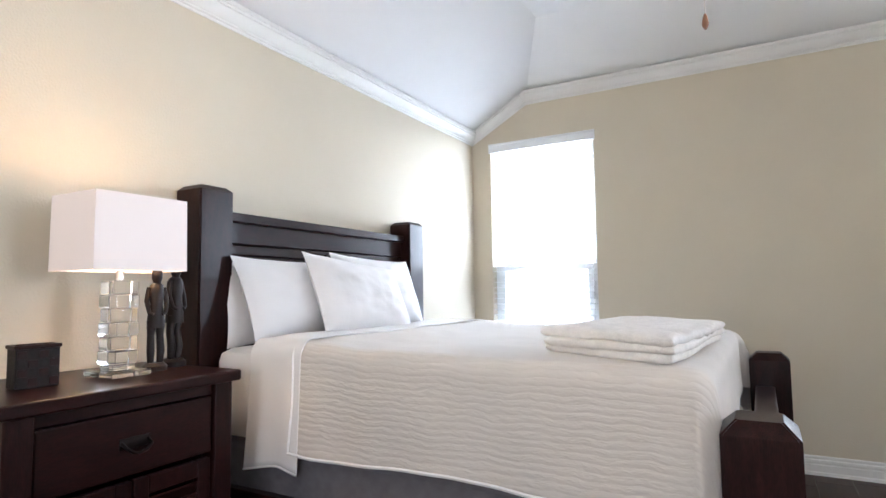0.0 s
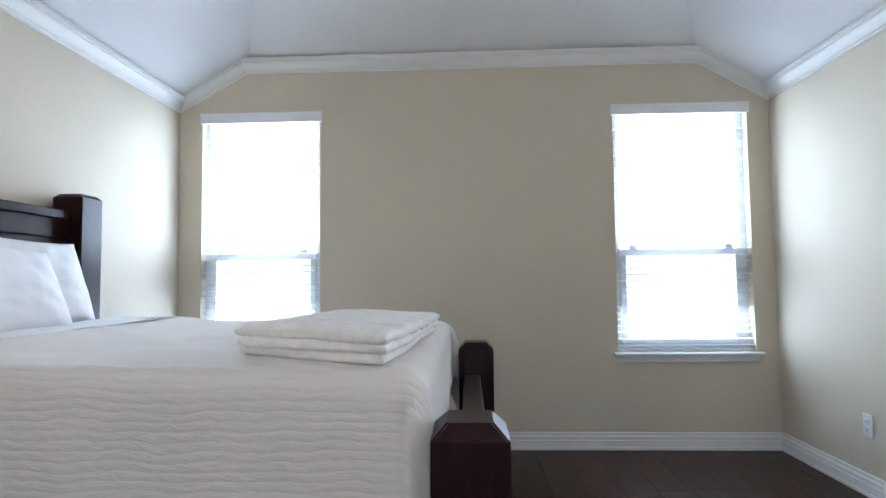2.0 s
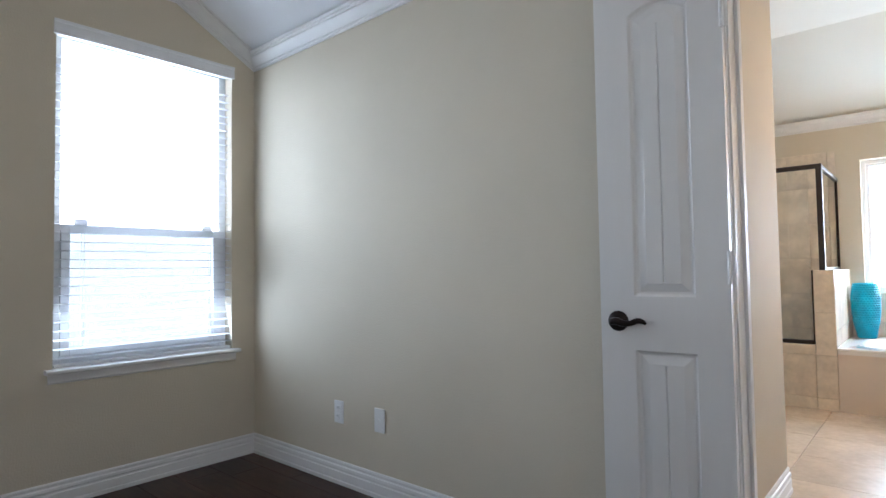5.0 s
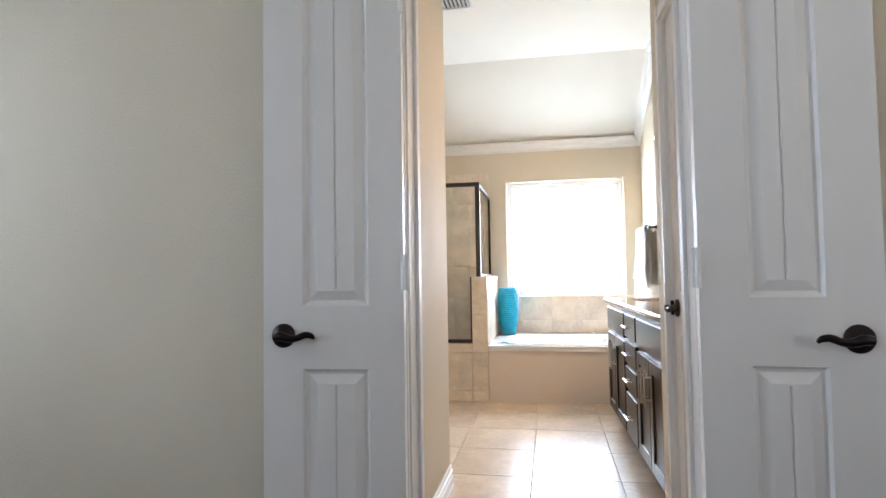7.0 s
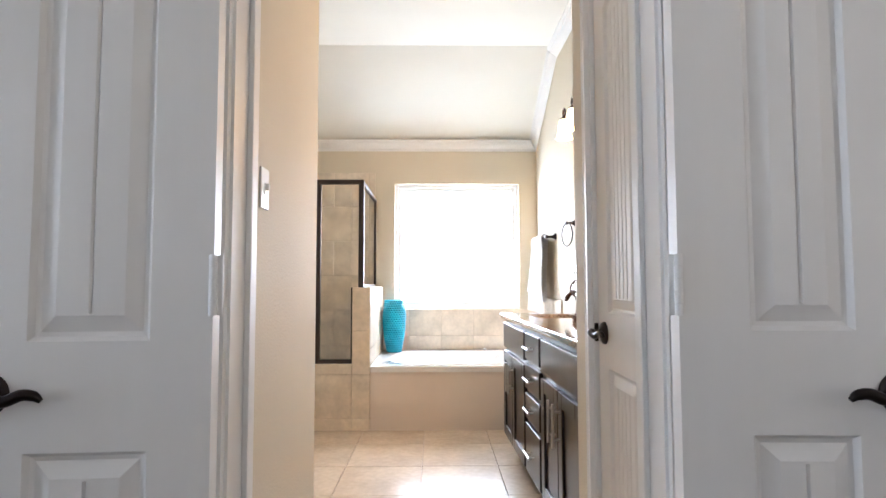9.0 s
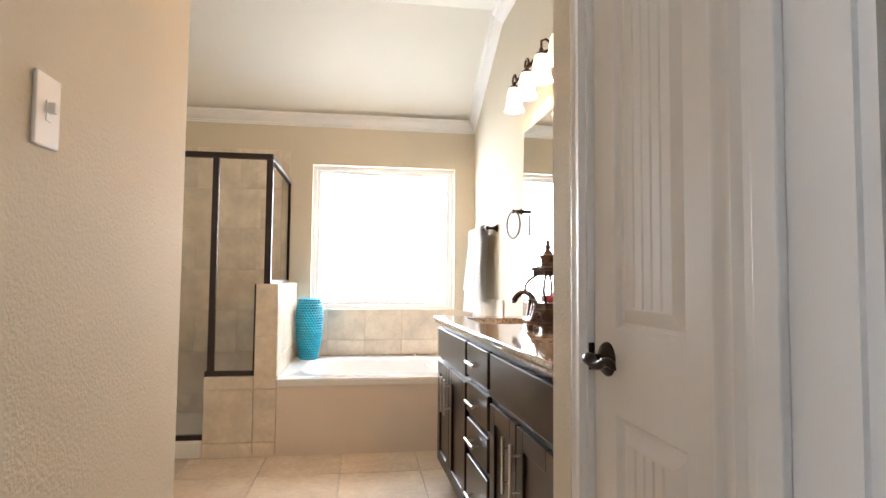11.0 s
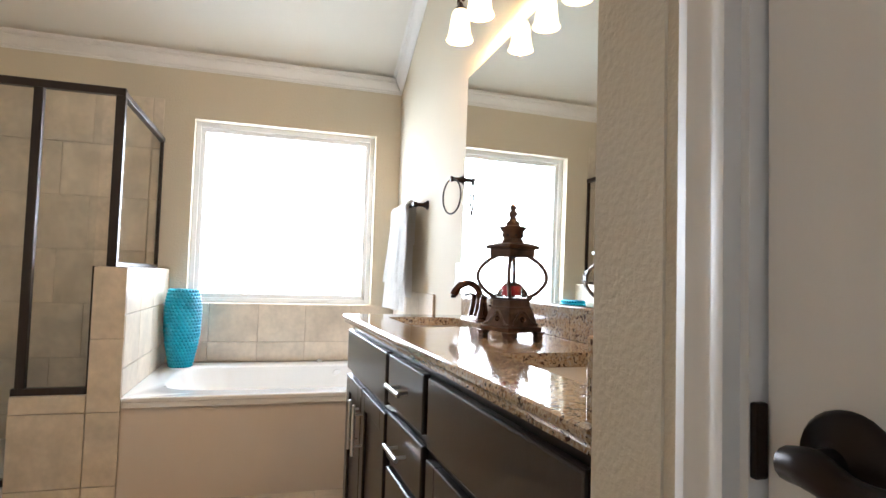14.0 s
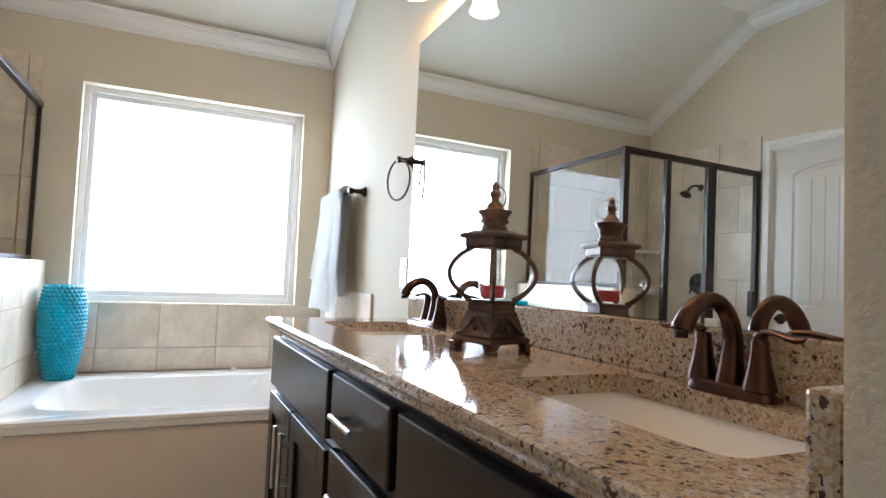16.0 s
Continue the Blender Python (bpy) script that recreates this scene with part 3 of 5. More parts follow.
leaf("door_2", "white two-panel door leaf standing open against the wall", LW, 2.03, 0.035, LW - 0.058, -1, LEAFR, 1,
     Matrix.Translation((-0.118, 0.924, 0.012)) @ pose(0, 0, 0, 0, 0, -90 - 2), 0.0)
# closet door in the passage, closed: front faces north
CW = CD1 - CD0
leaf("door_3", "closed white panelled closet door", CW, 2.03, 0.035, 0.062, 1, [(0.095, CW - 0.095, 0.985, 1.92, 0.03), (0.095, CW - 0.095, 0.20, 0.825, 0.0)], 4,
     Matrix.Translation((CD1, PS - 0.012, 0.012)) @ pose(0, 0, 0, 0, 0, 180), CW + 0.006)
part("latch_plate", box(-0.005, 0.002, -0.013, -0.001, 0.895, 0.950, 0.002), M_BRONZE, bpy.data.objects["door_3"], "dark bronze latch plate")
# toilet room door in the north wall, closed: front faces south
leaf("door_4", "closed white panelled toilet room door", 0.72, 1.97, 0.035, 0.66, -1, [(0.12, 0.60, 0.985, 1.86, 0.05), (0.12, 0.60, 0.20, 0.825, 0.0)], 4,
     Matrix.Translation((2.455, BN + 0.02, 0.012)), None)

CASING = [(0, 0), (0.018, 0), (0.018, 0.012), (0.013, 0.018), (0.013, 0.034), (0.017, 0.042), (0.012, 0.058), (0.006, 0.062), (0, 0.062)]


def casing(name, axis, p, out, u0, u1, h):
    """Door casing round an opening u0..u1 on the wall plane p, projecting by out (+1 or -1)."""
    bm = bmesh.new()
    o = (out, 0, 0) if axis == "x" else (0, out, 0)

    def at(u, z):
        return (p, u, z) if axis == "x" else (u, p, z)

    def along(s):
        return (0, s, 0) if axis == "x" else (s, 0, 0)

    sweep(CASING, at(u0, 0), at(u0, h + 0.062), o, along(-1), bm=bm)
    sweep(CASING, at(u1, 0), at(u1, h + 0.062), o, along(1), bm=bm)
    sweep([(a * 0.98, b) for a, b in CASING], at(u0, h), at(u1, h), o, (0, 0, 1), bm=bm)
    return solid(name, bm, M_TRIM, "white moulded door casing", "door casing", smooth=True)


def jamb(name, axis, p0, p1, u0, u1, h):
    bm = bmesh.new()
    t = 0.018
    for a, b, c, d in ((u0 - t, u0, 0, h + t), (u1, u1 + t, 0, h + t), (u0, u1, h, h + t)):
        if axis == "x":
            box(p0, p1, a, b, c, d, bm=bm)
        else:
            box(a, b, p0, p1, c, d, bm=bm)
    pm = (p0 + p1) / 2 + 0.01
    for a, b, c, d in ((u0, u0 + 0.011, 0, h), (u1 - 0.011, u1, 0, h), (u0 + 0.011, u1 - 0.011, h - 0.011, h)):
        if axis == "x":
            box(pm, pm + 0.035, a, b, c, d, 0.002, bm=bm)
        else:
            box(a, b, pm - 0.055, pm - 0.02, c, d, 0.002, bm=bm)
    return solid(name, bm, M_TRIM, "white painted door jamb", "door jamb")


jamb("door_jamb_1", "x", XE - 0.002, XE + 0.122, DY0, DY1, DH)
casing("door_casing_1", "x", XE, -1, DY0 - 0.006, DY1 + 0.006, DH + 0.006)
casing("door_casing_2", "x", XE + 0.12, 1, DY0 - 0.006, DY1 + 0.006, DH + 0.006)
casing("door_casing_3", "y", PS, 1, CD0 - 0.012, CD1 + 0.012, 2.056)
jamb("door_jamb_3", "y", PS - 0.11, PS + 0.002, CD0 - 0.004, CD1 + 0.004, 2.046)
casing("door_casing_4", "y", BN, -1, 2.445, 3.185, 1.995)
jamb("door_jamb_4", "y", BN - 0.002, BN + 0.12, 2.445, 3.185, 1.988)


# ---- windows ----
def sash_window(name, w):
    """White single-hung window with a blind in front of it."""
    x0, x1, z0, z1 = w
    e = thing(name, "white vinyl single-hung window full of bright daylight", "window", kind="structure")
    ya, yb = YN + 0.075, YN + 0.125
    fr = bmesh.new()
    for a, b, c, d in ((x0, x0 + 0.045, z0, z1), (x1 - 0.045, x1, z0, z1), (x0 + 0.045, x1 - 0.045, z0, z0 + 0.05), (x0 + 0.045, x1 - 0.045, z1 - 0.05, z1)):
        box(a, b, ya, yb, c, d, 0.003, bm=fr)
    part("window_frame", fr, M_VINYL, e)
    zm = 1.325
    lo = bmesh.new()
    for a, b, c, d in ((x0 + 0.045, x0 + 0.085, z0 + 0.05, zm + 0.02), (x1 - 0.085, x1 - 0.045, z0 + 0.05, zm + 0.02), (x0 + 0.085, x1 - 0.085, z0 + 0.05, z0 + 0.09), (x0 + 0.085, x1 - 0.085, zm - 0.02, zm + 0.02)):
        box(a, b, ya - 0.015, ya + 0.02, c, d, 0.003, bm=lo)
    part("lower_sash", lo, M_VINYL, e)
    for nm, x in (("sash_lock", x0 + 0.13), ("sash_lock", x1 - 0.13)):
        part(nm, box(x - 0.03, x + 0.03, ya - 0.03, ya - 0.012, zm + 0.018, zm + 0.05, 0.006), M_VINYL, e)
    for c, d in ((z0 + 0.09, zm - 0.02), (zm + 0.02, z1 - 0.05)):
        p = part("pane", box(x0 + 0.047, x1 - 0.047, ya + 0.021, ya + 0.025, c, d), M_GLASS, e)
        p.visible_shadow = False
    p = part("insect_screen", box(x0 + 0.047, x1 - 0.047, yb - 0.008, yb - 0.006, z0 + 0.05, zm), M_SCREEN, e, "fine grey insect screen")
    p.visible_shadow = False
    sill = bmesh.new()
    prof = [(-0.07, 0), (0.040, 0), (0.047, 0.004), (0.049, 0.011), (0.047, 0.018), (0.040, 0.022), (-0.07, 0.022)]
    sweep(prof, (x0 - 0.035, YN, z0 - 0.022), (x1 + 0.035, YN, z0 - 0.022), (0, -1, 0), bm=sill)
    part("window_sill", sill, M_TRIM, e, smooth=True)
    ap = bmesh.new()
    sweep([(0, 0), (0.008, 0.0), (0.014, 0.008), (0.012, 0.022), (0.017, 0.034), (0.017, 0.048), (0, 0.048)], (x0 - 0.02, YN, z0 - 0.070), (x1 + 0.02, YN, z0 - 0.070), (0, -1, 0), bm=ap)
    part("apron", ap, M_TRIM, e, smooth=True)
    return e


def blind(name, w):
    x0, x1, z0, z1 = w
    e = thing(name, "white horizontal slat blind, lowered with its slats open", "blind", group="window blinds")
    v = bmesh.new()
    sweep([(0, 0), (0.010, 0.0), (0.012, 0.006), (0.010, 0.012), (0.010, 0.055), (0.016, 0.062), (0.016, 0.072), (0, 0.072)], (x0 - 0.012, YN - 0.004, z1 - 0.06), (x1 + 0.012, YN - 0.004, z1 - 0.06), (0, -1, 0), bm=v)
    part("valance", v, M_BLIND, e)
    part("head_rail", box(x0 + 0.004, x1 - 0.004, YN - 0.003, YN + 0.045, z1 - 0.05, z1 - 0.002, 0.003), M_BLIND, e)
    s = bmesh.new()
    n = 5
    rows = []
    for i in range(n + 1):
        u = i / n - 0.5
        rows.append([s.verts.new((x, u * 0.046, 0.003 * (1 - (2 * u) ** 2) + u * 0.004)) for x in (x0 + 0.006, x1 - 0.006)])
    for a, b in zip(rows, rows[1:]):
        s.faces.new((a[0], a[1], b[1], b[0]))
    bmesh.ops.solidify(s, geom=s.faces[:], thickness=0.0065)
    first = part("slat", s, M_BLIND, e)
    zs = [z0 + 0.045 + 0.0435 * k for k in range(int((z1 - z0 - 0.12) / 0.0435))]
    for k, z in enumerate(zs):
        o = first if k == 0 else first.copy()
        if k:
            scene.collection.objects.link(o)
        o.location = (0, YN + 0.026, z)
    part("bottom_rail", box(x0 + 0.006, x1 - 0.006, YN + 0.005, YN + 0.05, z0 + 0.003, z0 + 0.018, 0.003), M_BLIND, e)
    for x in (x0 + 0.13, x1 - 0.13):
        c = bmesh.new()
        for y in (YN + 0.004, YN + 0.048):
            tube([(x, y, z0 + 0.01), (x, y, z1 - 0.05)], 0.0011, 5, c)
        part("ladder_cord", c, M_BLIND, e)
    return e


for i, w in ((1, W1), (2, W2)):
    sash_window("window_%d" % i, w)
    blind("blind", w)

# unseen window, added only as an opening for the south fill lamp
e = thing("window_4", "plain white wide window", "window", kind="structure")
fr = bmesh.new()
for a, b, c, d in ((-3.2, -3.15, 0.7, 2.2), (-1.45, -1.4, 0.7, 2.2), (-3.15, -1.45, 0.7, 0.75), (-3.15, -1.45, 2.15, 2.2), (-2.32, -2.28, 0.75, 2.15)):
    box(a, b, YS - 0.12, YS - 0.07, c, d, 0.003, bm=fr)
part("window_frame", fr, M_VINYL, e)

# bathroom window: recessed, fixed, pebbled glass
y0, y1, z0, z1 = W3
e = thing("window_3", "square fixed bathroom window with bright obscured glass", "window", kind="structure")
fr = bmesh.new()
for d, xa, xb in ((0.0, 0.07, 0.12), (0.032, 0.085, 0.125)):
    t = 0.032 if d == 0 else 0.028
    for a, b, c, f in ((y0 + d, y0 + d + t, z0 + d, z1 - d), (y1 - d - t, y1 - d, z0 + d, z1 - d), (y0 + d + t, y1 - d - t, z0 + d, z0 + d + t), (y0 + d + t, y1 - d - t, z1 - d - t, z1 - d)):
        box(BX + xa, BX + xb, a, b, c, f, 0.003, bm=fr)
part("window_frame", fr, M_VINYL, e)
p = part("pane", box(BX + 0.10, BX + 0.105, y0 + 0.058, y1 - 0.058, z0 + 0.058, z1 - 0.058), M_GLASS, e)
p.visible_shadow = False


# ---- wall plates ----
def outlet(name, label, m, kind="outlet"):
    """A cover plate, front to -y."""
    e = thing(name, label, "outlet" if kind == "outlet" else "light switch", m)
    bm = box(-0.036, 0.036, -0.007, 0, -0.058, 0.058, 0.003)
    part("cover_plate", bm, M_PLATE, e)
    if kind == "outlet":
        for z in (-0.021, 0.021):
            b2 = box(-0.017, 0.017, -0.010, -0.006, z - 0.014, z + 0.014, 0.002)
            part("socket", b2, M_PLATE, e)
            # solid dark strips in place of the shaded slots
            sl = bmesh.new()
            for x in (-0.007, 0.007):
                box(x - 0.001, x + 0.001, -0.0108, -0.0098, z - 0.004, z + 0.006, bm=sl)
            part("slot", sl, M_HOLE_SHADE, e)
    elif kind == "switch":
        for x in (-0.0,):
            part("toggle", box(x - 0.005, x + 0.005, -0.019, -0.006, -0.004, 0.014, 0.002), M_PLATE, e)
            part("toggle_frame", box(x - 0.008, x + 0.008, -0.0085, -0.006, -0.017, 0.017, 0.001), M_PLATE, e)
    else:
        part("jack", box(-0.008, 0.008, -0.0095, -0.006, -0.008, 0.008, 0.001), M_PLATE, e)
    return e


outlet("wall_outlet", "white double outlet low on the beige wall", pose(XE, 3.575, 0.365, 0, 0, -90))
outlet("cable_plate", "white blank cover plate low on the beige wall", pose(XE, 3.265, 0.368, 0, 0, -90), "jack")
outlet("light_switch", "white toggle light switch on the passage wall", pose(0.58, PN, 1.35, 0, 0, 0), "switch")
outlet("wall_outlet", "white outlet above the counter beside the mirror", pose(2.84, BS, 1.055, 0, 0, 180))


# ---- bed ----
def post(x0, x1, y0, y1, h, ch=0.018):
    bm = box(x0, x1, y0, y1, 0, h)
    bmesh.ops.bevel(bm, geom=[e for e in bm.edges if abs(e.verts[0].co.z - e.verts[1].co.z) > 0.1], offset=0.006, segments=2, affect="EDGES")
    bmesh.ops.bevel(bm, geom=[e for e in bm.edges if e.verts[0].co.z > h - 1e-4 and e.verts[1].co.z > h - 1e-4], offset=ch, segments=1, affect="EDGES")
    return bm


BY0, BY1 = 1.645, 3.315
bed = thing("bed", "queen bed with a dark mahogany frame and slatted headboard", "bed", pose(0, 0, 0))
for y0, y1 in ((BY0, BY0 + 0.16), (BY1 - 0.16, BY1)):
    part("head_post", post(-4.095, -3.945, y0, y1, 1.585), M_WOODV, bed)
    fx = -2.155 if y0 == BY0 else -2.120
    part("foot_post", post(fx, fx + 0.162, y0, y1 + (0.02 if y0 == BY0 else 0), 0.848, 0.032), M_WOODV, bed)
hx0, hx1 = -4.05, -4.01
part("top_rail", box(-4.07, -3.985, BY0 + 0.16, BY1 - 0.16, 1.455, 1.495, 0.006), M_WOOD, bed)
part("upper_board", box(hx0, hx1, BY0 + 0.16, BY1 - 0.16, 1.365, 1.455, 0.004), M_WOOD, bed)
for k in range(14):
    z = 1.365 - 0.05 * (k + 1)
    part("slat", box(hx0, hx1 - 0.004, BY0 + 0.16, BY1 - 0.16, z, z + 0.045, 0.006), M_WOOD, bed)
part("back_panel", box(hx0 - 0.012, hx0 - 0.002, BY0 + 0.16, BY1 - 0.16, 0.3, 1.45), M_WOOD, bed)
part("centre_stile", box(hx1 - 0.006, hx1 + 0.014, 2.44, 2.52, 0.4, 1.345, 0.004), M_WOODV, bed)
for y0 in (BY0 + 0.03, BY1 - 0.07):
    part("side_rail", box(-3.945, -2.155 if y0 < 2 else -2.12, y0, y0 + 0.04, 0.24, 0.44, 0.005), M_WOODX, bed)
part("foot_rail", box(-2.098, -2.022, BY0 + 0.18, BY1 - 0.16, 0.56, 0.705, 0.008), M_WOOD, bed)
part("foot_lower_rail", box(-2.090, -2.030, BY0 + 0.18, BY1 - 0.16, 0.22, 0.40, 0.006), M_WOOD, bed)

MT = 0.952
tagged(solid("box_spring", box(-3.93, -2.19, BY0 + 0.075, BY1 - 0.075, 0.36, 0.60, 0.03), M_BOXSPR, "grey fabric box spring on the bed frame", "box spring", "x"), kind="thing")
tagged(solid("mattress", box(-3.93, -2.19, BY0 + 0.06, BY1 - 0.06, 0.602, MT - 0.012, 0.05), M_SHEET, "white sheeted mattress on the box spring", "mattress", "x", True), kind="thing")


def hang(s, r):
    """Cloth that runs s past an edge of roundness r: how far out and how far down it gets."""
    if s <= 0:
        return 0.0, 0.0
    a = s / r
    if a < math.pi / 2:
        return r * math.sin(a), r * (1 - math.cos(a))
    return r, r + s - r * math.pi / 2


def smooth01(a):
    a = max(0.0, min(1.0, a))
    return a * a * (3 - 2 * a)


def cloth(name, label, category, material, x0, x1, fall, top, foot, r, thick, seed, lift, pleat, wob, edge, nx, ny):
    """Cloth over the bed from x0 to x1: it falls by fall(x) over both sides and, if foot is given, by foot over the end.
    lift raises it towards the pillows; pleat is the depth of its hanging folds; edge makes its cut sides wander."""
    bm = bmesh.new()
    uv = bm.loops.layers.uv.new("cloth")
    ya, yb = BY0 + 0.055 + r, BY1 - 0.055 - r
    xe = x1 - r
    length = (x1 - x0 - r) + (foot if foot else r)
    grid, at = [], {}
    for i in range(nx + 1):
        row = []
        for j in range(ny + 1):
            cx_ = x0 + length * i / nx
            f = fall(cx_)
            cy_ = ya - f + (yb - ya + 2 * f) * j / ny
            head = 1 - i / nx
            px = cx_ + edge * head * noise.noise((cy_ * 2.0, seed, 0.3))
            dx = max(0.0, cx_ - xe) if foot else 0.0
            dy = max(0.0, ya - cy_, cy_ - yb)
            sy = -1 if cy_ < ya else 1
            base_y = min(max(cy_, ya), yb)
            s_ = math.hypot(dx, dy)
            out, down = hang(s_, r)
            ux_, uy_ = (dx / s_, sy * dy / s_) if s_ else (0, 0)
            # corners stand off as soft ears
            both = min(1.0, 4 * abs(ux_ * uy_))
            ear = both * min(1.0, s_ / 0.25)
            out += ear * (0.075 if sy > 0 else 0.012)
            hangs = min(1.0, down / max(f, 0.05))
            wave = noise.noise((cx_ * 3.2, seed, sy)) + 0.6 * noise.noise((cx_ * 9.0, seed + 2, sy)) if dy > dx else noise.noise((cy_ * 4, seed, 3))
            out += pleat * hangs * (wave + 0.25) + 0.016 * hangs
            x = min(px, xe) + ux_ * out if foot else px
            z = top - down + lift * smooth01((-3.15 - cx_) / 0.35) * (1 - hangs)
            z += wob * (noise.noise((cx_ * 2.4, cy_ * 2.4, seed)) + 0.5 * noise.noise((cx_ * 7, cy_ * 7, seed + 3))) * (1 - hangs)
            v = bm.verts.new((x, base_y + uy_ * out, z))
            at[v] = (cx_, cy_)
            row.append(v)
        grid.append(row)
    for a, b in zip(grid, grid[1:]):
        for j in range(ny):
            fc = bm.faces.new((a[j], a[j + 1], b[j + 1], b[j]))
            for lp in fc.loops:
                lp[uv].uv = at[lp.vert]
    rims = [[tuple(rw[0].co) for rw in grid], [tuple(rw[-1].co) for rw in grid], [tuple(v.co) for v in grid[0]]]
    ob = tagged(solid(name, bm, material, label, category, "x", True), kind="thing")
    so = ob.modifiers.new("thick", "SOLIDIFY")
    so.thickness, so.offset = thick, -1.0
    return ob, rims


quilt, rims = cloth("coverlet", "white quilted coverlet hanging over the bed sides", "coverlet", M_QUILT, -3.50, -2.165,
                    lambda x: 0.385 + 0.010 * math.sin(x * 7), MT, 0.30, 0.055, 0.011, 5, 0.026, 0.016, 0.010, 0.05, 110, 170)
for path in rims:
    part("hem", tube(path, 0.006, 6), M_SHEET, quilt, "stitched white hem", True)
sheet, rims = cloth("bed_sheet", "white cotton sheet hanging over the bed side", "bed sheet", M_SHEET, -3.735, -3.47,
                    lambda x: 0.475 + 0.02 * math.sin(x * 11), MT + 0.007, None, 0.057, 0.004, 11, 0.024, 0.055, 0.008, 0.03, 60, 120)
part("hem", tube(rims[0], 0.004, 6), M_SHEET, sheet, "stitched white hem", True)


def pillow(name, label, w, h, t, m):
    bm = bmesh.new()
    n = 28
    front, back = [], []
    for i in range(n + 1):
        ra, rb = [], []
        for j in range(n + 1):
            u, v = 2 * i / n - 1, 2 * j / n - 1
            fat = ((1 - abs(u) ** 2.6) * (1 - abs(v) ** 2.6)) ** 0.55
            x, z = u * w / 2 * (1 - 0.06 * (1 - v * v)), v * h / 2 * (1 - 0.08 * (1 - u * u))
            wr = 0.010 * noise.noise((u * 3, v * 3, w * 9)) + 0.006 * noise.noise((u * 8, v * 5, h * 9))
            ra.append(bm.verts.new((x, -(t / 2) * fat + wr * fat, z)))
            rb.append(ra[-1] if i in (0, n) or j in (0, n) else bm.verts.new((x, (t / 2) * fat, z)))
        front.append(ra)
        back.append(rb)
    for g, flip in ((front, False), (back, True)):
        for i in range(n):
            for j in range(n):
                q = (g[i][j], g[i + 1][j], g[i + 1][j + 1], g[i][j + 1])
                bm.faces.new(q[::-1] if flip else q)
    ob = tagged(finish(name, bm, M_PILLOW, None, True), label, "pillow", "pillows on the bed")
    ob.matrix_world = m
    return ob


pillow("pillow", "white pillow leaning on the headboard", 0.68, 0.385, 0.15, pose(-3.865, 2.11, 1.128, -22, 0, 93))
pillow("pillow", "white pillow standing behind another against the headboard", 0.64, 0.36, 0.10, pose(-3.945, 2.08, 1.11, -8, 0, 90))
pillow("pillow", "white pillow leaning on the headboard", 0.68, 0.41, 0.15, pose(-3.87, 2.735, 1.150, -20, 2, 88))
pillow("pillow", "white pillow leaning in front of the other pillows", 0.72, 0.385, 0.16, pose(-3.745, 2.415, 1.130, -25, 5, 91))


def throw(blanket):
    """A plush blanket folded into a soft pad: three thick folds with rounded rims."""
    n, m = 60, 34
    for k, (L, W, h, z0, dx, dy) in enumerate(((0.80, 0.425, 0.034, 0.0, -0.004, 0.0), (0.82, 0.43, 0.032, 0.024, 0.006, -0.01), (0.83, 0.45, 0.036, 0.046, 0.0, 0.0))):
        bm = bmesh.new()
        sides = []
        for sgn in (-1, 1):
            g = []
            for i in range(n + 1):
                row = []
                for j in range(m + 1):
                    u, v = math.sin(math.pi * (i / n - 0.5)), math.sin(math.pi * (j / m - 0.5))
                    e = ((1 - abs(u) ** 26) * (1 - abs(v) ** 16))
                    x, y = v * W / 2, u * L / 2
                    x += 0.018 * noise.noise((y * 2.5, k * 4.1, 1.0))
                    y += 0.016 * noise.noise((x * 4.0, k * 2.7, 5.0)) - 0.42 * x
                    sag = 0.010 * noise.noise((x * 3, y * 3, k * 3.3)) + 0.0075 * (k == 2) * math.sin(y * 40 + 2.5 * noise.noise((x * 4, y * 3, k))) * (0.6 + noise.noise((x * 5, y * 2, 9))) + 0.003 * noise.noise((x * 40, y * 40, k))
                    z = z0 + h / 2 + (sgn * h / 2 * max(e, 0) ** 0.36) + (sag * max(e, 0) ** 0.5)
                    edge = i in (0, n) or j in (0, m)
                    row.append(sides[0][i][j] if edge and sgn == 1 else bm.verts.new((x + dx, y + dy, z)))
                g.append(row)
            sides.append(g)
            for i in range(n):
                for j in range(m):
                    q = (g[i][j], g[i + 1][j], g[i + 1][j + 1], g[i][j + 1])
                    bm.faces.new(q if sgn == 1 else q[::-1])
        part(("lower_fold", "middle_fold", "upper_fold")[k], bm, M_THROW, blanket, smooth=True)


throw(thing("throw_blanket", "folded cream plush blanket on the foot of the bed", "blanket", pose(-2.425, 2.24, MT - 0.002, 0, 0, -5)))

# ---- nightstand and what stands on it ----
ns = thing("nightstand", "dark mahogany nightstand with a drawer and louvred doors", "nightstand", pose(0, 0, 0))
NX0, NX1, NY0, NY1, NT = -4.06, -3.55, 0.83, 1.51, 0.905
part("top", box(NX0, NX1, NY0, NY1, NT - 0.035, NT, 0.006), M_WOOD, ns)
for y in (NY0 + 0.02, NY1 - 0.085):
    for x in (NX0 + 0.02, NX1 - 0.085):
        part("leg", box(x, x + 0.065, y, y + 0.065, 0, NT - 0.035, 0.004), M_WOODV, ns)
part("side_panel", box(NX0 + 0.085, NX1 - 0.085, NY0 + 0.035, NY0 + 0.055, 0.10, NT - 0.035), M_WOODV, ns)
part("side_panel", box(NX0 + 0.085, NX1 - 0.085, NY1 - 0.055, NY1 - 0.035, 0.10, NT - 0.035), M_WOODV, ns)
part("back_panel", box(NX0 + 0.03, NX0 + 0.045, NY0 + 0.085, NY1 - 0.085, 0.10, NT - 0.035), M_WOOD, ns)
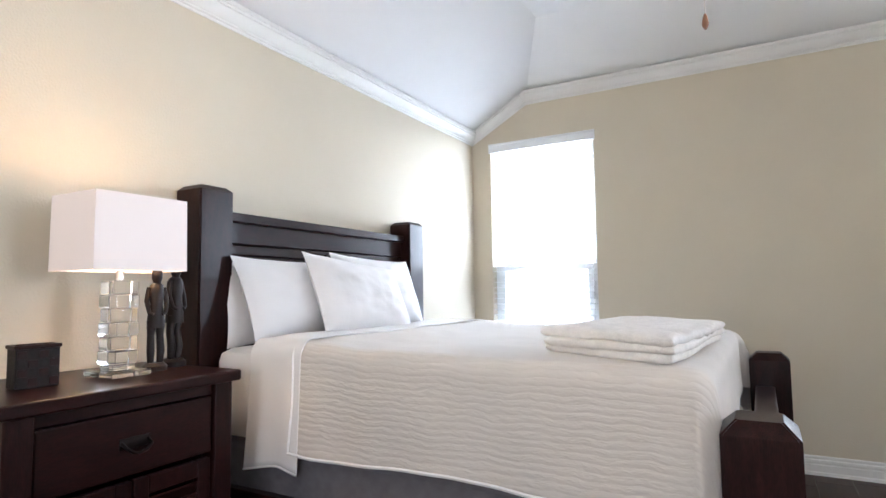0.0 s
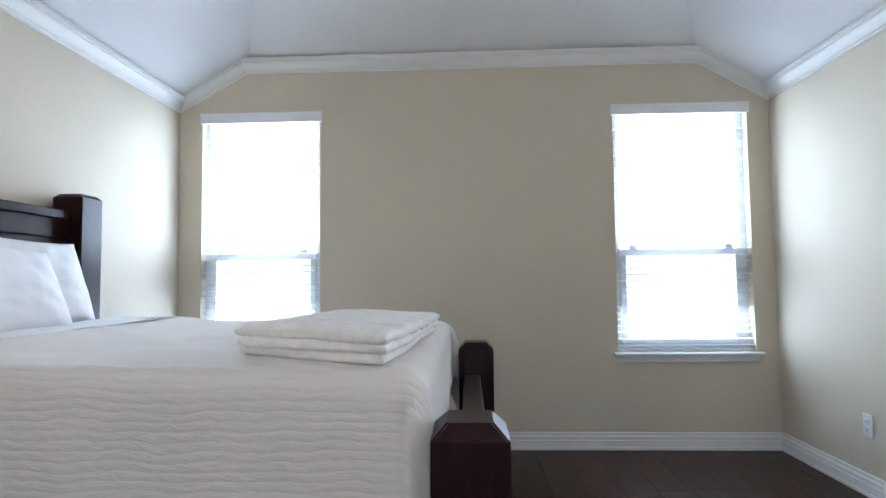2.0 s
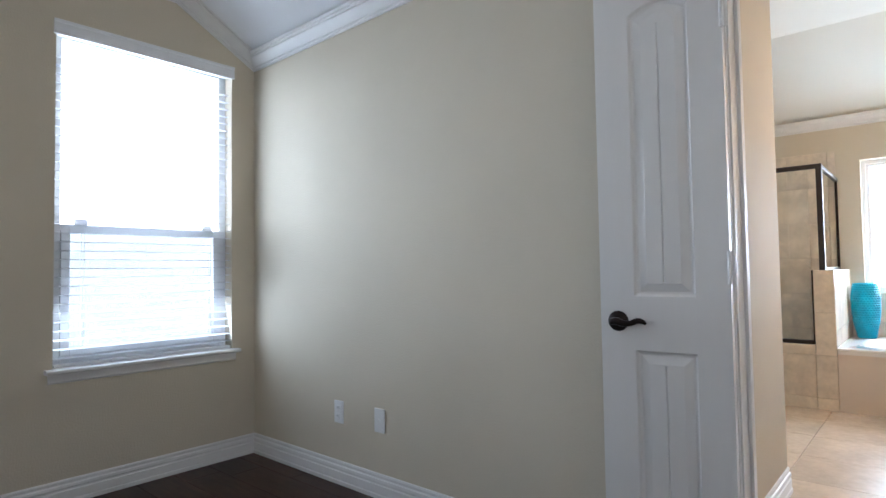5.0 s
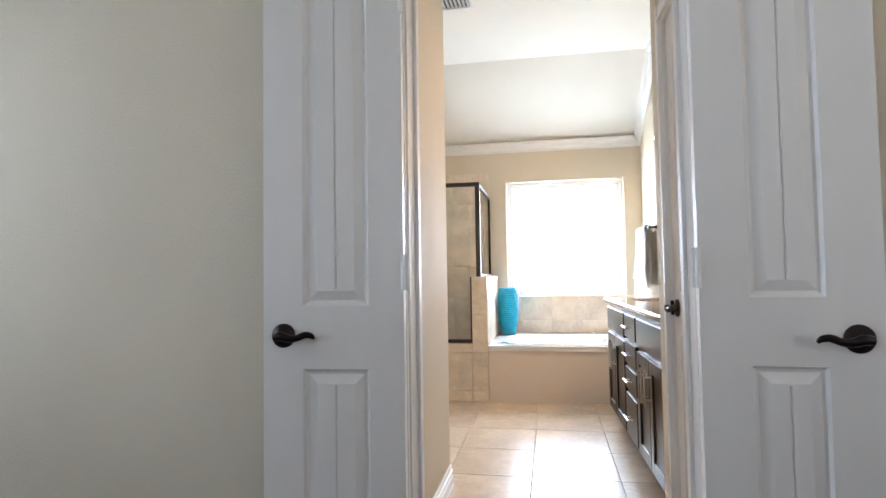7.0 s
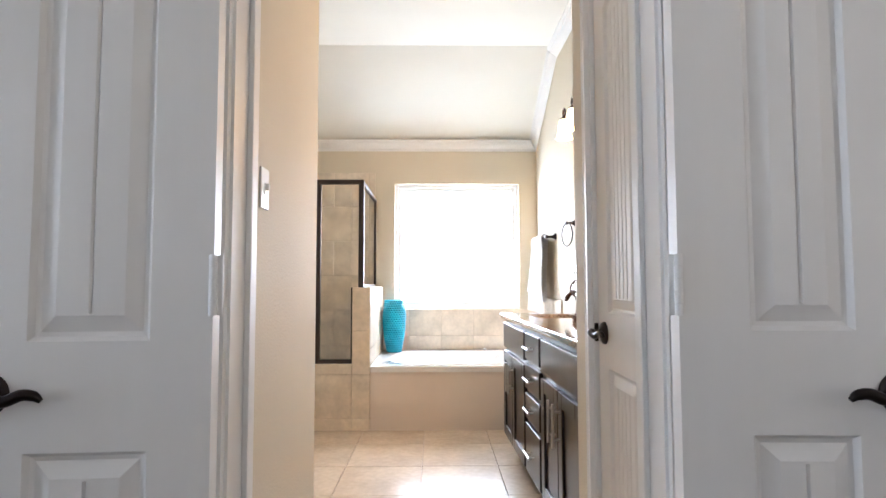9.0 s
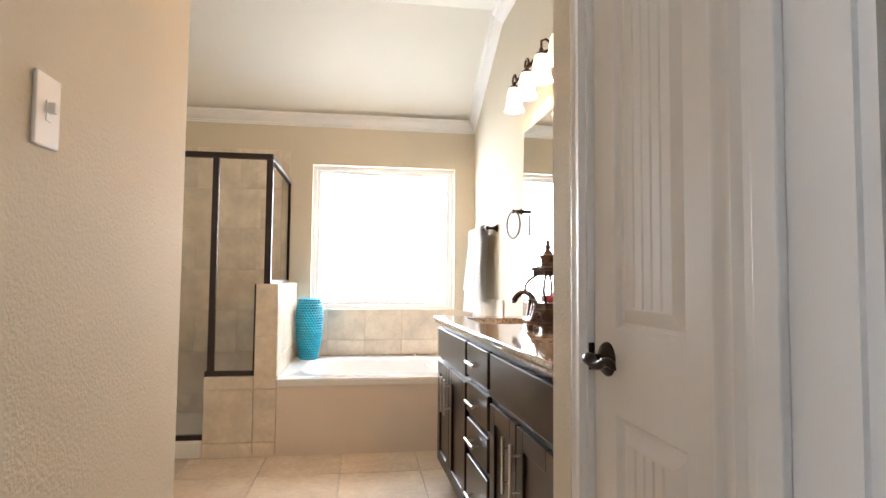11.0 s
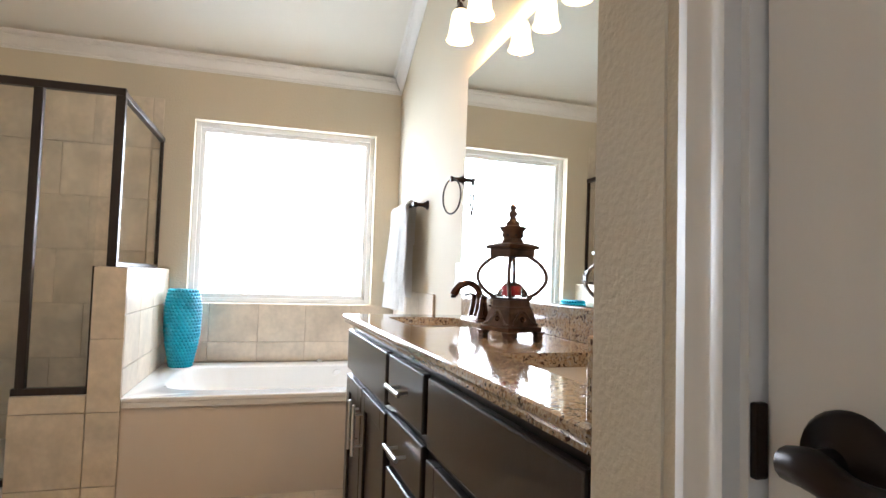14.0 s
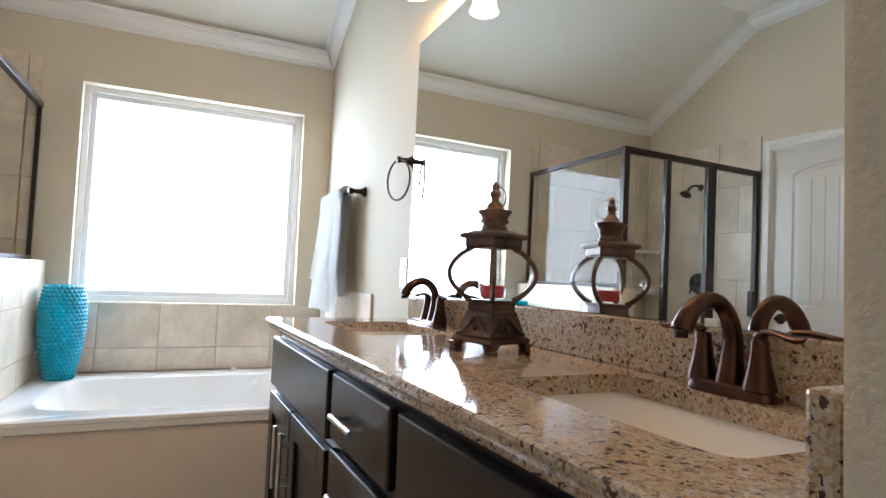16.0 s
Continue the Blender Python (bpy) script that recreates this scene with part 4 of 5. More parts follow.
part("bottom_panel", box(NX0 + 0.045, NX1 - 0.06, NY0 + 0.085, NY1 - 0.085, 0.10, 0.125), M_WOOD, ns)
part("apron", box(NX1 - 0.06, NX1 - 0.04, NY0 + 0.085, NY1 - 0.085, NT - 0.07, NT - 0.035), M_WOOD, ns)
dr = part("drawer", box(NX1 - 0.055, NX1 - 0.03, NY0 + 0.09, NY1 - 0.09, NT - 0.245, NT - 0.075, 0.004), M_WOOD, ns)
bm = bmesh.new()
yc, zc2 = (NY0 + NY1) / 2, NT - 0.16
tube([(NX1 - 0.03, yc - 0.038, zc2 + 0.006), (NX1 - 0.008, yc - 0.036, zc2 - 0.004), (NX1 - 0.004, yc - 0.02, zc2 - 0.018), (NX1 - 0.003, yc, zc2 - 0.022), (NX1 - 0.004, yc + 0.02, zc2 - 0.018), (NX1 - 0.008, yc + 0.036, zc2 - 0.004), (NX1 - 0.03, yc + 0.038, zc2 + 0.006)], 0.0045, 8, bm)
box(NX1 - 0.031, NX1 - 0.027, yc - 0.045, yc + 0.045, zc2 - 0.012, zc2 + 0.018, 0.001, bm=bm)
part("drawer_pull", bm, M_BRONZE, dr, "dark bronze bail pull", True)
for y0, y1 in ((NY0 + 0.09, yc - 0.003), (yc + 0.003, NY1 - 0.09)):
    bm = bmesh.new()
    z0, z1 = 0.13, NT - 0.262
    for a, b, c, d in ((y0, y0 + 0.045, z0, z1), (y1 - 0.045, y1, z0, z1), (y0 + 0.045, y1 - 0.045, z0, z0 + 0.05), (y0 + 0.045, y1 - 0.045, z1 - 0.05, z1)):
        box(NX1 - 0.055, NX1 - 0.033, a, b, c, d, 0.003, bm=bm)
    d = part("door", bm, M_WOODV, ns)
    sl = box(-0.004, 0.004, y0 + 0.045, y1 - 0.045, -0.02, 0.02, 0.002)
    bmesh.ops.rotate(sl, verts=sl.verts[:], cent=(0, 0, 0), matrix=Matrix.Rotation(radians(28), 3, "Y"))
    s0 = part("louvre", sl, M_WOOD, d)
    nz = int((z1 - z0 - 0.1) / 0.033)
    for k in range(nz):
        o = s0 if k == 0 else s0.copy()
        if k:
            scene.collection.objects.link(o)
        o.location = (NX1 - 0.045, 0, z0 + 0.07 + 0.033 * k)

LX, LY = -3.795, 1.245
lamp = thing("table_lamp", "lit crystal block table lamp with a white rectangular shade", "table lamp", pose(LX, LY, NT, 0, 0, 0))
part("base_plate", box(-0.075, 0.075, -0.062, 0.062, 0.001, 0.018, 0.003), M_CRYSTAL, lamp)
part("base_block", box(-0.035, 0.035, -0.035, 0.035, 0.0185, 0.036, 0.003), M_CRYSTAL, lamp)
for k in range(6):
    z = 0.0365 + k * 0.0425
    b2 = box(-0.040, 0.040, -0.040, 0.040, z, z + 0.041, 0.004)
    bmesh.ops.rotate(b2, verts=b2.verts[:], cent=(0, 0, 0), matrix=Matrix.Rotation(radians((8, -6, 10, -9, 5, -4)[k]), 3, "Z"))
    part("crystal_block", b2, M_CRYSTAL, lamp)
part("stem", lathe([(0, 0), (0.011, 0), (0.011, 0.03), (0.006, 0.034), (0.006, 0.16), (0, 0.16)], 16, at=(0, 0, 0.292)), M_NICKEL, lamp, smooth=True)
part("bulb", lathe([(0, 0), (0.013, 0.0), (0.015, 0.02), (0.028, 0.05), (0.03, 0.07), (0.02, 0.095), (0, 0.10)], 16, at=(0, 0, 0.40)), emit_mat("lamp_bulb", (1.0, 0.75, 0.42), 25), lamp, smooth=True)
sh0, sh1 = 0.32, 0.548
bm = bmesh.new()
a0, b0 = 0.118, 0.148
for (xa, ya), (xb, yb) in (((-1, -1), (1, -1)), ((1, -1), (1, 1)), ((1, 1), (-1, 1)), ((-1, 1), (-1, -1))):
    bm.faces.new([bm.verts.new((x * a0 * s, y * b0 * s, z)) for x, y, z, s in ((xa, ya, sh0, 1), (xb, yb, sh0, 1), (xb, yb, sh1, 0.985), (xa, ya, sh1, 0.985))])
bmesh.ops.remove_doubles(bm, verts=bm.verts[:], dist=1e-5)
bmesh.ops.recalc_face_normals(bm, faces=bm.faces[:])
bmesh.ops.solidify(bm, geom=bm.faces[:], thickness=0.002)
part("shade", bm, M_SHADE, lamp, "white fabric shade glowing faintly")
bm = bmesh.new()
for s in (1, -1):
    tube([(0, 0, 0.44), (s * 0.115, 0, 0.44)], 0.0015, 6, bm)
part("shade_spider", bm, M_NICKEL, lamp)
pl = new("table_lamp_light", bpy.data.lights.new("table_lamp_light", "POINT"))
pl.data.energy, pl.data.color, pl.data.shadow_soft_size = 10, (1.0, 0.52, 0.21), 0.035
pl.location = (LX, LY, NT + 0.47)

hb = thing("pencil_box", "small dark woven square holder on the nightstand", "holder", pose(-3.80, 1.015, NT, 0, 0, -6))
bm = bmesh.new()
for a, b, c, d in ((-0.03, 0.03, -0.052, -0.047), (-0.03, 0.03, 0.047, 0.052), (-0.03, -0.025, -0.047, 0.047), (0.025, 0.03, -0.047, 0.047)):
    box(a, b, c, d, 0.001, 0.105, 0.001, bm=bm)
box(-0.025, 0.025, -0.047, 0.047, 0.001, 0.006, bm=bm)
part("body", bm, M_WEAVE, hb)
bm = bmesh.new()
for a, b, c, d in ((-0.034, 0.034, -0.056, -0.046), (-0.034, 0.034, 0.046, 0.056), (-0.034, -0.024, -0.046, 0.046), (0.024, 0.034, -0.046, 0.046)):
    box(a, b, c, d, 0.1055, 0.116, 0.002, bm=bm)
part("rim", bm, M_WOOD, hb)
for r in range(4):
    for k in range(4):
        if (r + k) % 2:
            part("woven_block", box(0.0302, 0.034, -0.048 + k * 0.025, -0.026 + k * 0.025, 0.008 + r * 0.024, 0.028 + r * 0.024, 0.001), M_WOOD, hb)


def figure(name, label, at, h, turn):
    """A slender carved figure: one plain shape."""
    bm = bmesh.new()
    s = h / 0.30
    lathe([(0, 0), (0.03, 0), (0.03, 0.012), (0.022, 0.02), (0, 0.02)], 16, bm)
    for y in (-0.011, 0.011):
        tube([(0, y, 0.018), (0.004, y * 1.1, 0.05), (-0.003, y, 0.09), (0.002, y * 0.9, 0.13)], [0.008, 0.010, 0.009, 0.013], 10, bm)
    tube([(0, 0, 0.11), (0, 0, 0.14), (0.003, 0, 0.17), (0, 0, 0.20), (0, 0, 0.222), (0, 0, 0.23)], [0.022, 0.021, 0.015, 0.019, 0.016, 0.007], 14, bm)
    for y in (-1, 1):
        tube([(0, y * 0.017, 0.215), (0.004, y * 0.024, 0.18), (0.014, y * 0.02, 0.15), (0.018, y * 0.01, 0.145)], [0.007, 0.0065, 0.005, 0.005], 8, bm)
    lathe([(0, 0), (0.008, 0.0), (0.013, 0.015), (0.013, 0.03), (0.010, 0.042), (0.005, 0.05), (0.004, 0.06), (0, 0.062)], 14, bm, (0.002, 0, 0.225))
    bmesh.ops.scale(bm, vec=(s, s, s), verts=bm.verts[:])
    ob = tagged(finish(name, bm, M_CARVE, None, True), label, "carved figure", "carved figures on the nightstand")
    ob.matrix_world = pose(*at, 0, 0, turn)
    return ob


figure("carved_figure", "slender dark carved wooden figure on the nightstand", (-3.80, 1.372, NT), 0.375, -20)
figure("carved_figure", "taller dark carved wooden figure beside the bed post", (-3.84, 1.468, NT), 0.405, 10)

# fan pull
pc = thing("pull_chain", "thin ceiling pull chain with a wooden pendant", "pull chain", pose(-2.15, 1.80, 0))
part("chain", tube([(0, 0, 1.87), (0, 0, CHIGH + 0.001)], 0.0015, 6), M_NICKEL, pc)
part("pendant", lathe([(0, 0), (0.003, 0.0), (0.008, 0.009), (0.009, 0.016), (0.006, 0.032), (0.003, 0.042), (0, 0.044)], 16, at=(0, 0, 1.828)), mat("pendant_wood", (0.20, 0.09, 0.045), 0.4), pc, smooth=True)


# ---- shower ----
FX = 3.22
KY0, KY1, KZ = 1.79, 1.925, 1.05
LZ, LY1 = 0.485, 2.215
SH = 1.865
solid("knee_wall", box(FX + 0.012, BX, KY0 + 0.012, KY1 - 0.012, 0, KZ - 0.012), M_GROUT, "tiled half wall between tub and shower", "half wall")
solid("low_wall", box(FX + 0.012, FX + 0.10, KY1, LY1 - 0.012, 0, LZ - 0.012), M_GROUT, "low tiled wall under the shower glass", "half wall")
pan = bmesh.new()
box(FX + 0.01, FX + 0.11, LY1, BN - 0.012, 0, 0.105, 0.012, bm=pan)
box(FX + 0.105, BX - 0.012, KY1, BN - 0.012, 0, 0.05, 0.004, bm=pan)
tagged(solid("shower_pan", pan, M_TUB, "white acrylic shower pan with a raised curb", "shower pan", "x"), kind="thing")
sh = thing("shower_enclosure", "framed glass shower enclosure with dark bronze bars", "shower enclosure", pose(0, 0, 0))
sx = FX + 0.045
fr = 0.016


def bar(name, x0, x1, y0, y1, z0, z1):
    return part(name, box(x0, x1, y0, y1, z0, z1, 0.002), M_FRAME, sh)


bar("top_rail", sx - fr, sx + fr, 1.845, BN - 0.012, SH - 0.035, SH)
bar("corner_post", sx - fr, sx + fr, 1.845, 1.885, KZ, SH - 0.035)
bar("wall_post", sx - fr, sx + fr, KY1, KY1 + 0.014, LZ, KZ)
bar("post", sx - fr, sx + fr, LY1 - 0.045, LY1 - 0.008, LZ + 0.03, SH - 0.035)
bar("sill_rail", sx - fr, sx + fr, KY1, LY1, LZ, LZ + 0.03)
bar("curb_rail", sx - fr, sx + fr, LY1, BN - 0.012, 0.105, 0.135)
bar("door_post", sx - fr, sx + fr, 2.515, 2.585, 0.135, SH - 0.035)
bar("edge_post", sx - fr, sx + fr, LY1 - 0.008, LY1 + 0.006, 0.135, LZ + 0.03)
bar("end_post", sx - fr, sx + fr, BN - 0.045, BN - 0.012, 0.135, SH - 0.035)
bar("side_top_rail", sx + fr, BX - 0.014, 1.85, 1.88, SH - 0.032, SH - 0.004)
bar("side_sill", sx + fr, BX - 0.014, 1.855, 1.875, KZ, KZ + 0.022)
bar("side_end_post", BX - 0.034, BX - 0.014, 1.855, 1.875, KZ + 0.022, SH - 0.032)
bar("handle", sx - 0.05, sx - fr, BN - 0.115, BN - 0.095, 0.92, 1.08)
for nm, b in (("glass_pane", box(sx - 0.003, sx + 0.003, KY1 + 0.014, LY1 - 0.045, LZ + 0.03, SH - 0.035)),
              ("glass_pane", box(sx - 0.003, sx + 0.003, LY1 - 0.008, 2.515, 0.135, SH - 0.035)),
              ("glass_door", box(sx - 0.003, sx + 0.003, 2.585, BN - 0.045, 0.135, SH - 0.035)),
              ("side_pane", box(sx + fr, BX - 0.034, 1.862, 1.868, KZ + 0.022, SH - 0.032))):
    p = part(nm, b, M_SHGLASS, sh)
    p.visible_shadow = False
head = thing("wall_shower", "small dark bronze shower head on the tiled wall", "shower head", pose(3.72, BN - 0.012, 1.80))
part("arm", tube([(0, 0, 0.02), (0, -0.05, 0.03), (0, -0.10, 0.015), (0, -0.13, -0.02)], 0.009, 10), M_BRONZE, head, smooth=True)
part("rose", join(bmesh.new(), lathe([(0, 0), (0.012, 0), (0.02, -0.02), (0.04, -0.035), (0.04, -0.043), (0, -0.043)], 20), pose(0, -0.13, -0.015, -30)), M_BRONZE, head, smooth=True)
part("flange", join(bmesh.new(), lathe([(0, 0), (0.025, 0), (0.022, 0.008), (0, 0.008)], 20), pose(0, 0, 0.02, 90)), M_BRONZE, head, smooth=True)
sv = thing("shower_valve", "round dark bronze shower valve on the tiled wall", "shower valve", pose(3.72, BN - 0.012, 1.12))
part("plate", join(bmesh.new(), lathe([(0, 0), (0.075, 0), (0.07, 0.012), (0.03, 0.016), (0.028, 0.05), (0, 0.05)], 28), pose(0, 0, 0, 90)), M_BRONZE, sv, smooth=True)
part("lever", tube([(0, -0.045, 0), (0.02, -0.05, -0.04), (0.03, -0.05, -0.08)], [0.01, 0.008, 0.005], 10), M_BRONZE, sv, smooth=True)
for z in (1.02, 1.34):
    s = thing("corner_shelf", "small pale corner shelf in the tiled shower", "shelf", pose(BX - 0.012, BN - 0.012, z), group="shower corner shelves")
    bm = bmesh.new()
    lo = [bm.verts.new(p) for p in ((0, 0, 0), (-0.22, 0, 0), (-0.13, -0.13, 0), (0, -0.22, 0))]
    r = bmesh.ops.extrude_face_region(bm, geom=[bm.faces.new(lo)])
    bmesh.ops.translate(bm, vec=(0, 0, 0.022), verts=[v for v in r["geom"] if isinstance(v, bmesh.types.BMVert)])
    part("slab", bm, M_TUB, s)

# ---- tub ----
TZ = 0.47
tub = thing("bathtub", "white drop-in bathtub in a beige panelled deck", "bathtub", pose(0, 0, 0))
part("skirt", box(FX + 0.012, FX + 0.06, BS, KY0, 0, TZ - 0.045), M_SKIRT, tub)
bm = bmesh.new()
ty0, ty1, tx0, tx1 = BS + 0.001, KY0 + 0.001, FX, BX - 0.012
N = 48
cx, cy = (tx0 + tx1) / 2, (ty0 + ty1) / 2


def super_ring(a, b, z, e):
    out = []
    for i in range(N):
        t = 2 * math.pi * i / N
        c, s = math.cos(t), math.sin(t)
        out.append((cx + a * math.copysign(abs(c) ** e, c), cy + b * math.copysign(abs(s) ** e, s), z))
    return out


A, B = (tx1 - tx0) / 2, (ty1 - ty0) / 2
ringdefs = [(A, B, TZ - 0.045, 0.02), (A, B, TZ - 0.02, 0.02), (A + 0.004, B, TZ - 0.018, 0.02), (A + 0.004, B, TZ - 0.004, 0.02), (A, B, TZ, 0.03), (A - 0.12, B - 0.11, TZ, 0.45), (A - 0.135, B - 0.125, TZ - 0.012, 0.45), (A - 0.17, B - 0.18, TZ - 0.2, 0.5), (A - 0.22, B - 0.28, TZ - 0.36, 0.55), (A - 0.3, B - 0.4, TZ - 0.39, 0.6)]
rings = [[bm.verts.new(p) for p in super_ring(a, b, z, e)] for a, b, z, e in ringdefs]
for a, b in zip(rings, rings[1:]):
    for i in range(N):
        bm.faces.new((a[i], a[(i + 1) % N], b[(i + 1) % N], b[i]))
bm.faces.new(rings[-1])
part("basin", bm, M_TUB, tub, "glossy white tub rim and basin", True)
part("overflow", join(bmesh.new(), lathe([(0, 0), (0.03, 0), (0.028, 0.008), (0, 0.01)], 20), pose(BX - 0.155, 0.75, TZ - 0.06, 0, -90, 0)), M_NICKEL, tub, smooth=True)
part("tub_knob", lathe([(0, 0), (0.018, 0), (0.018, 0.012), (0.010, 0.02), (0, 0.022)], 18, at=(BX - 0.075, 0.86, TZ)), M_TUB, tub, smooth=True)
ts = thing("tub_spout", "dark bronze tub spout on the deck", "tub faucet", pose(4.02, 0.46, TZ))
part("spout", tube([(0, 0, 0), (0, 0, 0.12), (-0.01, 0.01, 0.19), (-0.05, 0.05, 0.215), (-0.10, 0.09, 0.20), (-0.12, 0.11, 0.17)], [0.024, 0.022, 0.022, 0.024, 0.024, 0.02], 16), M_BRONZE, ts, smooth=True)
part("base", lathe([(0, 0), (0.034, 0), (0.03, 0.012), (0.024, 0.02), (0, 0.02)], 20), M_BRONZE, ts, smooth=True)

# vase with rows of dimples
bm = bmesh.new()
prof = [(0.0, 0.062), (0.05, 0.074), (0.12, 0.090), (0.20, 0.100), (0.28, 0.103), (0.34, 0.100), (0.39, 0.090), (0.42, 0.082)]
nz, na = 190, 270
rows = []
for i in range(nz + 1):
    z = 0.42 * i / nz
    r = np.interp(z, [p[0] for p in prof], [p[1] for p in prof])
    row = []
    for k in range(na):
        a = 2 * math.pi * k / na
        rr = z / 0.0175
        cell = int(math.floor(rr))
        v = rr - cell - 0.5
        u = (a / (2 * math.pi) * 27 + (cell % 2) * 0.5) % 1 - 0.5
        bump = max(0.0, 1 - (2 * u) ** 2 - (2 * v) ** 2)
        rad = r - 0.003 + 0.0085 * bump ** 0.7 + 0.0015 * noise.noise((a * 3, z * 20, 0))
        row.append(bm.verts.new((rad * math.cos(a), rad * math.sin(a), z)))
    rows.append(row)
for a, b in zip(rows, rows[1:]):
    for k in range(na):
        bm.faces.new((a[k], a[(k + 1) % na], b[(k + 1) % na], b[k]))
inner = [bm.verts.new((0.070 * math.cos(2 * math.pi * k / na), 0.070 * math.sin(2 * math.pi * k / na), 0.415)) for k in range(na)]
deep = [bm.verts.new((0.080 * math.cos(2 * math.pi * k / na), 0.080 * math.sin(2 * math.pi * k / na), 0.10)) for k in range(na)]
for a, b in ((rows[-1], inner), (inner, deep)):
    for k in range(na):
        bm.faces.new((a[k], a[(k + 1) % na], b[(k + 1) % na], b[k]))
bm.faces.new(deep)
bm.faces.new(rows[0][::-1])
ob = tagged(finish("vase", bm, M_VASE, None, True), "tall turquoise dimpled ceramic vase on the tub deck", "vase")
ob.matrix_world = pose(4.08, 1.675, TZ) @ Matrix.Diagonal((1, 1, 1.1, 1))

# ---- vanity ----
VX0, VX1, VF, CZ = PEND + 0.022, 2.70, 0.845, 0.886
van = thing("vanity", "dark espresso double vanity cabinet with nickel pulls", "vanity cabinet", pose(0, 0, 0))
bm = bmesh.new()
for a, b, c, d, f, g in ((VX0, VX0 + 0.018, BS + 0.002, VF, 0.10, CZ - 0.034), (VX1 - 0.018, VX1, BS + 0.002, VF, 0.10, CZ - 0.034), (VX0 + 0.018, VX1 - 0.018, VF - 0.02, VF, 0.118, CZ - 0.034), (VX0 + 0.018, VX1 - 0.018, BS + 0.002, VF, 0.10, 0.118), (VX0 + 0.018, VX1 - 0.018, BS + 0.002, BS + 0.012, 0.118, CZ - 0.034)):
    box(a, b, c, d, f, g, bm=bm)
part("body", bm, M_CAB, van)
part("toe_kick", box(VX0, VX1 - 0.05, BS + 0.002, VF - 0.07, 0, 0.10), M_CAB, van)


def pull(parent, x, y, z, length, upright):
    bm = bmesh.new()
    h = length / 2
    if upright:
        tube([(x, y + 0.032, z - h), (x, y + 0.032, z + h)], 0.006, 12, bm)
        for s in (-1, 1):
            tube([(x, y, z + s * h * 0.62), (x, y + 0.032, z + s * h * 0.62)], 0.0045, 8, bm)
    else:
        tube([(x - h, y + 0.032, z), (x + h, y + 0.032, z)], 0.006, 12, bm)
        for s in (-1, 1):
            tube([(x + s * h * 0.62, y, z), (x + s * h * 0.62, y + 0.032, z)], 0.0045, 8, bm)
    return part("pull", bm, M_NICKEL, parent, "brushed nickel bar pull", True)


def slab_front(name, x0, x1, z0, z1):
    return part(name, box(x0, x1, VF, VF + 0.022, z0, z1, 0.005), M_CAB, van)


def shaker(x0, x1, z0, z1, handle_x):
    bm = bmesh.new()
    f = 0.06
    for a, b, c, d in ((x0, x0 + f, z0, z1), (x1 - f, x1, z0, z1), (x0 + f, x1 - f, z0, z0 + f), (x0 + f, x1 - f, z1 - f, z1)):
        box(a, b, VF, VF + 0.022, c, d, 0.003, bm=bm)
    box(x0 + f, x1 - f, VF, VF + 0.012, z0 + f, z1 - f, bm=bm)
    d = part("door", bm, M_CAB, van)
    pull(d, handle_x, VF + 0.022, z1 - 0.13, 0.17, True)
    return d


zt = 0.828
slab_front("false_front", 2.005, 2.69, 0.675, zt)
slab_front("false_front", VX0 + 0.01, 1.595, 0.675, zt)
for z0, z1 in ((0.692, zt), (0.543, 0.668), (0.394, 0.519), (0.125, 0.368)):
    d = slab_front("drawer", 1.63, 1.97, z0, z1)
    pull(d, 1.80, VF + 0.022, (z0 + z1) / 2, 0.13, False)
shaker(2.375, 2.69, 0.125, 0.652, 2.375 + 0.035)
shaker(2.005, 2.365, 0.125, 0.652, 2.365 - 0.035)
shaker(1.295, 1.595, 0.125, 0.652, 1.295 + 0.035)
shaker(VX0 + 0.01, 1.285, 0.125, 0.652, 1.285 - 0.035)

# worktop with two sink openings
SINKS = ((1.325, 0.585), (2.36, 0.60))
SW, SD = 0.21, 0.14
bm = bmesh.new()
cx0, cx1, cy0, cy1 = PEND + 0.006, 2.735, BS + 0.002, 0.885


def sink_ring(c, a, b, z, n=32, e=0.17):
    out = []
    for i in range(n):
        t = 2 * math.pi * i / n
        co, si = math.cos(t), math.sin(t)
        out.append((c[0] + a * math.copysign(abs(co) ** e, co), c[1] + b * math.copysign(abs(si) ** e, si), z))
    return out


for z in (CZ, CZ - 0.032):
    o = [bm.verts.new(p) for p in ((cx0, cy0, z), (cx1 - 0.008, cy0, z), (cx1 - 0.008, cy1 - 0.008, z), (cx0, cy1 - 0.008, z))]
    hs = [[bm.verts.new(p) for p in sink_ring(c, SW, SD, z)] for c in SINKS]
    fill_with_holes(bm, o, hs)
    if z == CZ:
        top_o, top_h = o, hs
for a, b in zip(top_h, hs):
    for i in range(len(a)):
        j = (i + 1) % len(a)
        bm.faces.new((a[i], a[j], b[j], b[i]))
steps = [(0.0, 0.0), (0.006, -0.003), (0.008, -0.008), (0.008, -0.014), (0.003, -0.019), (0.0, -0.024), (0.0, -0.032)]
prev = None
for dx, dz in steps:
    cur = [bm.verts.new((cx1 - 0.008 + dx, cy0, CZ + dz)), bm.verts.new((cx1 - 0.008 + dx, cy1 - 0.008 + dx, CZ + dz)), bm.verts.new((cx0, cy1 - 0.008 + dx, CZ + dz))]
    if prev:
        for i in (0, 1):
            bm.faces.new((prev[i], prev[i + 1], cur[i + 1], cur[i]))
    prev = cur
bmesh.ops.remove_doubles(bm, verts=bm.verts[:], dist=1e-5)
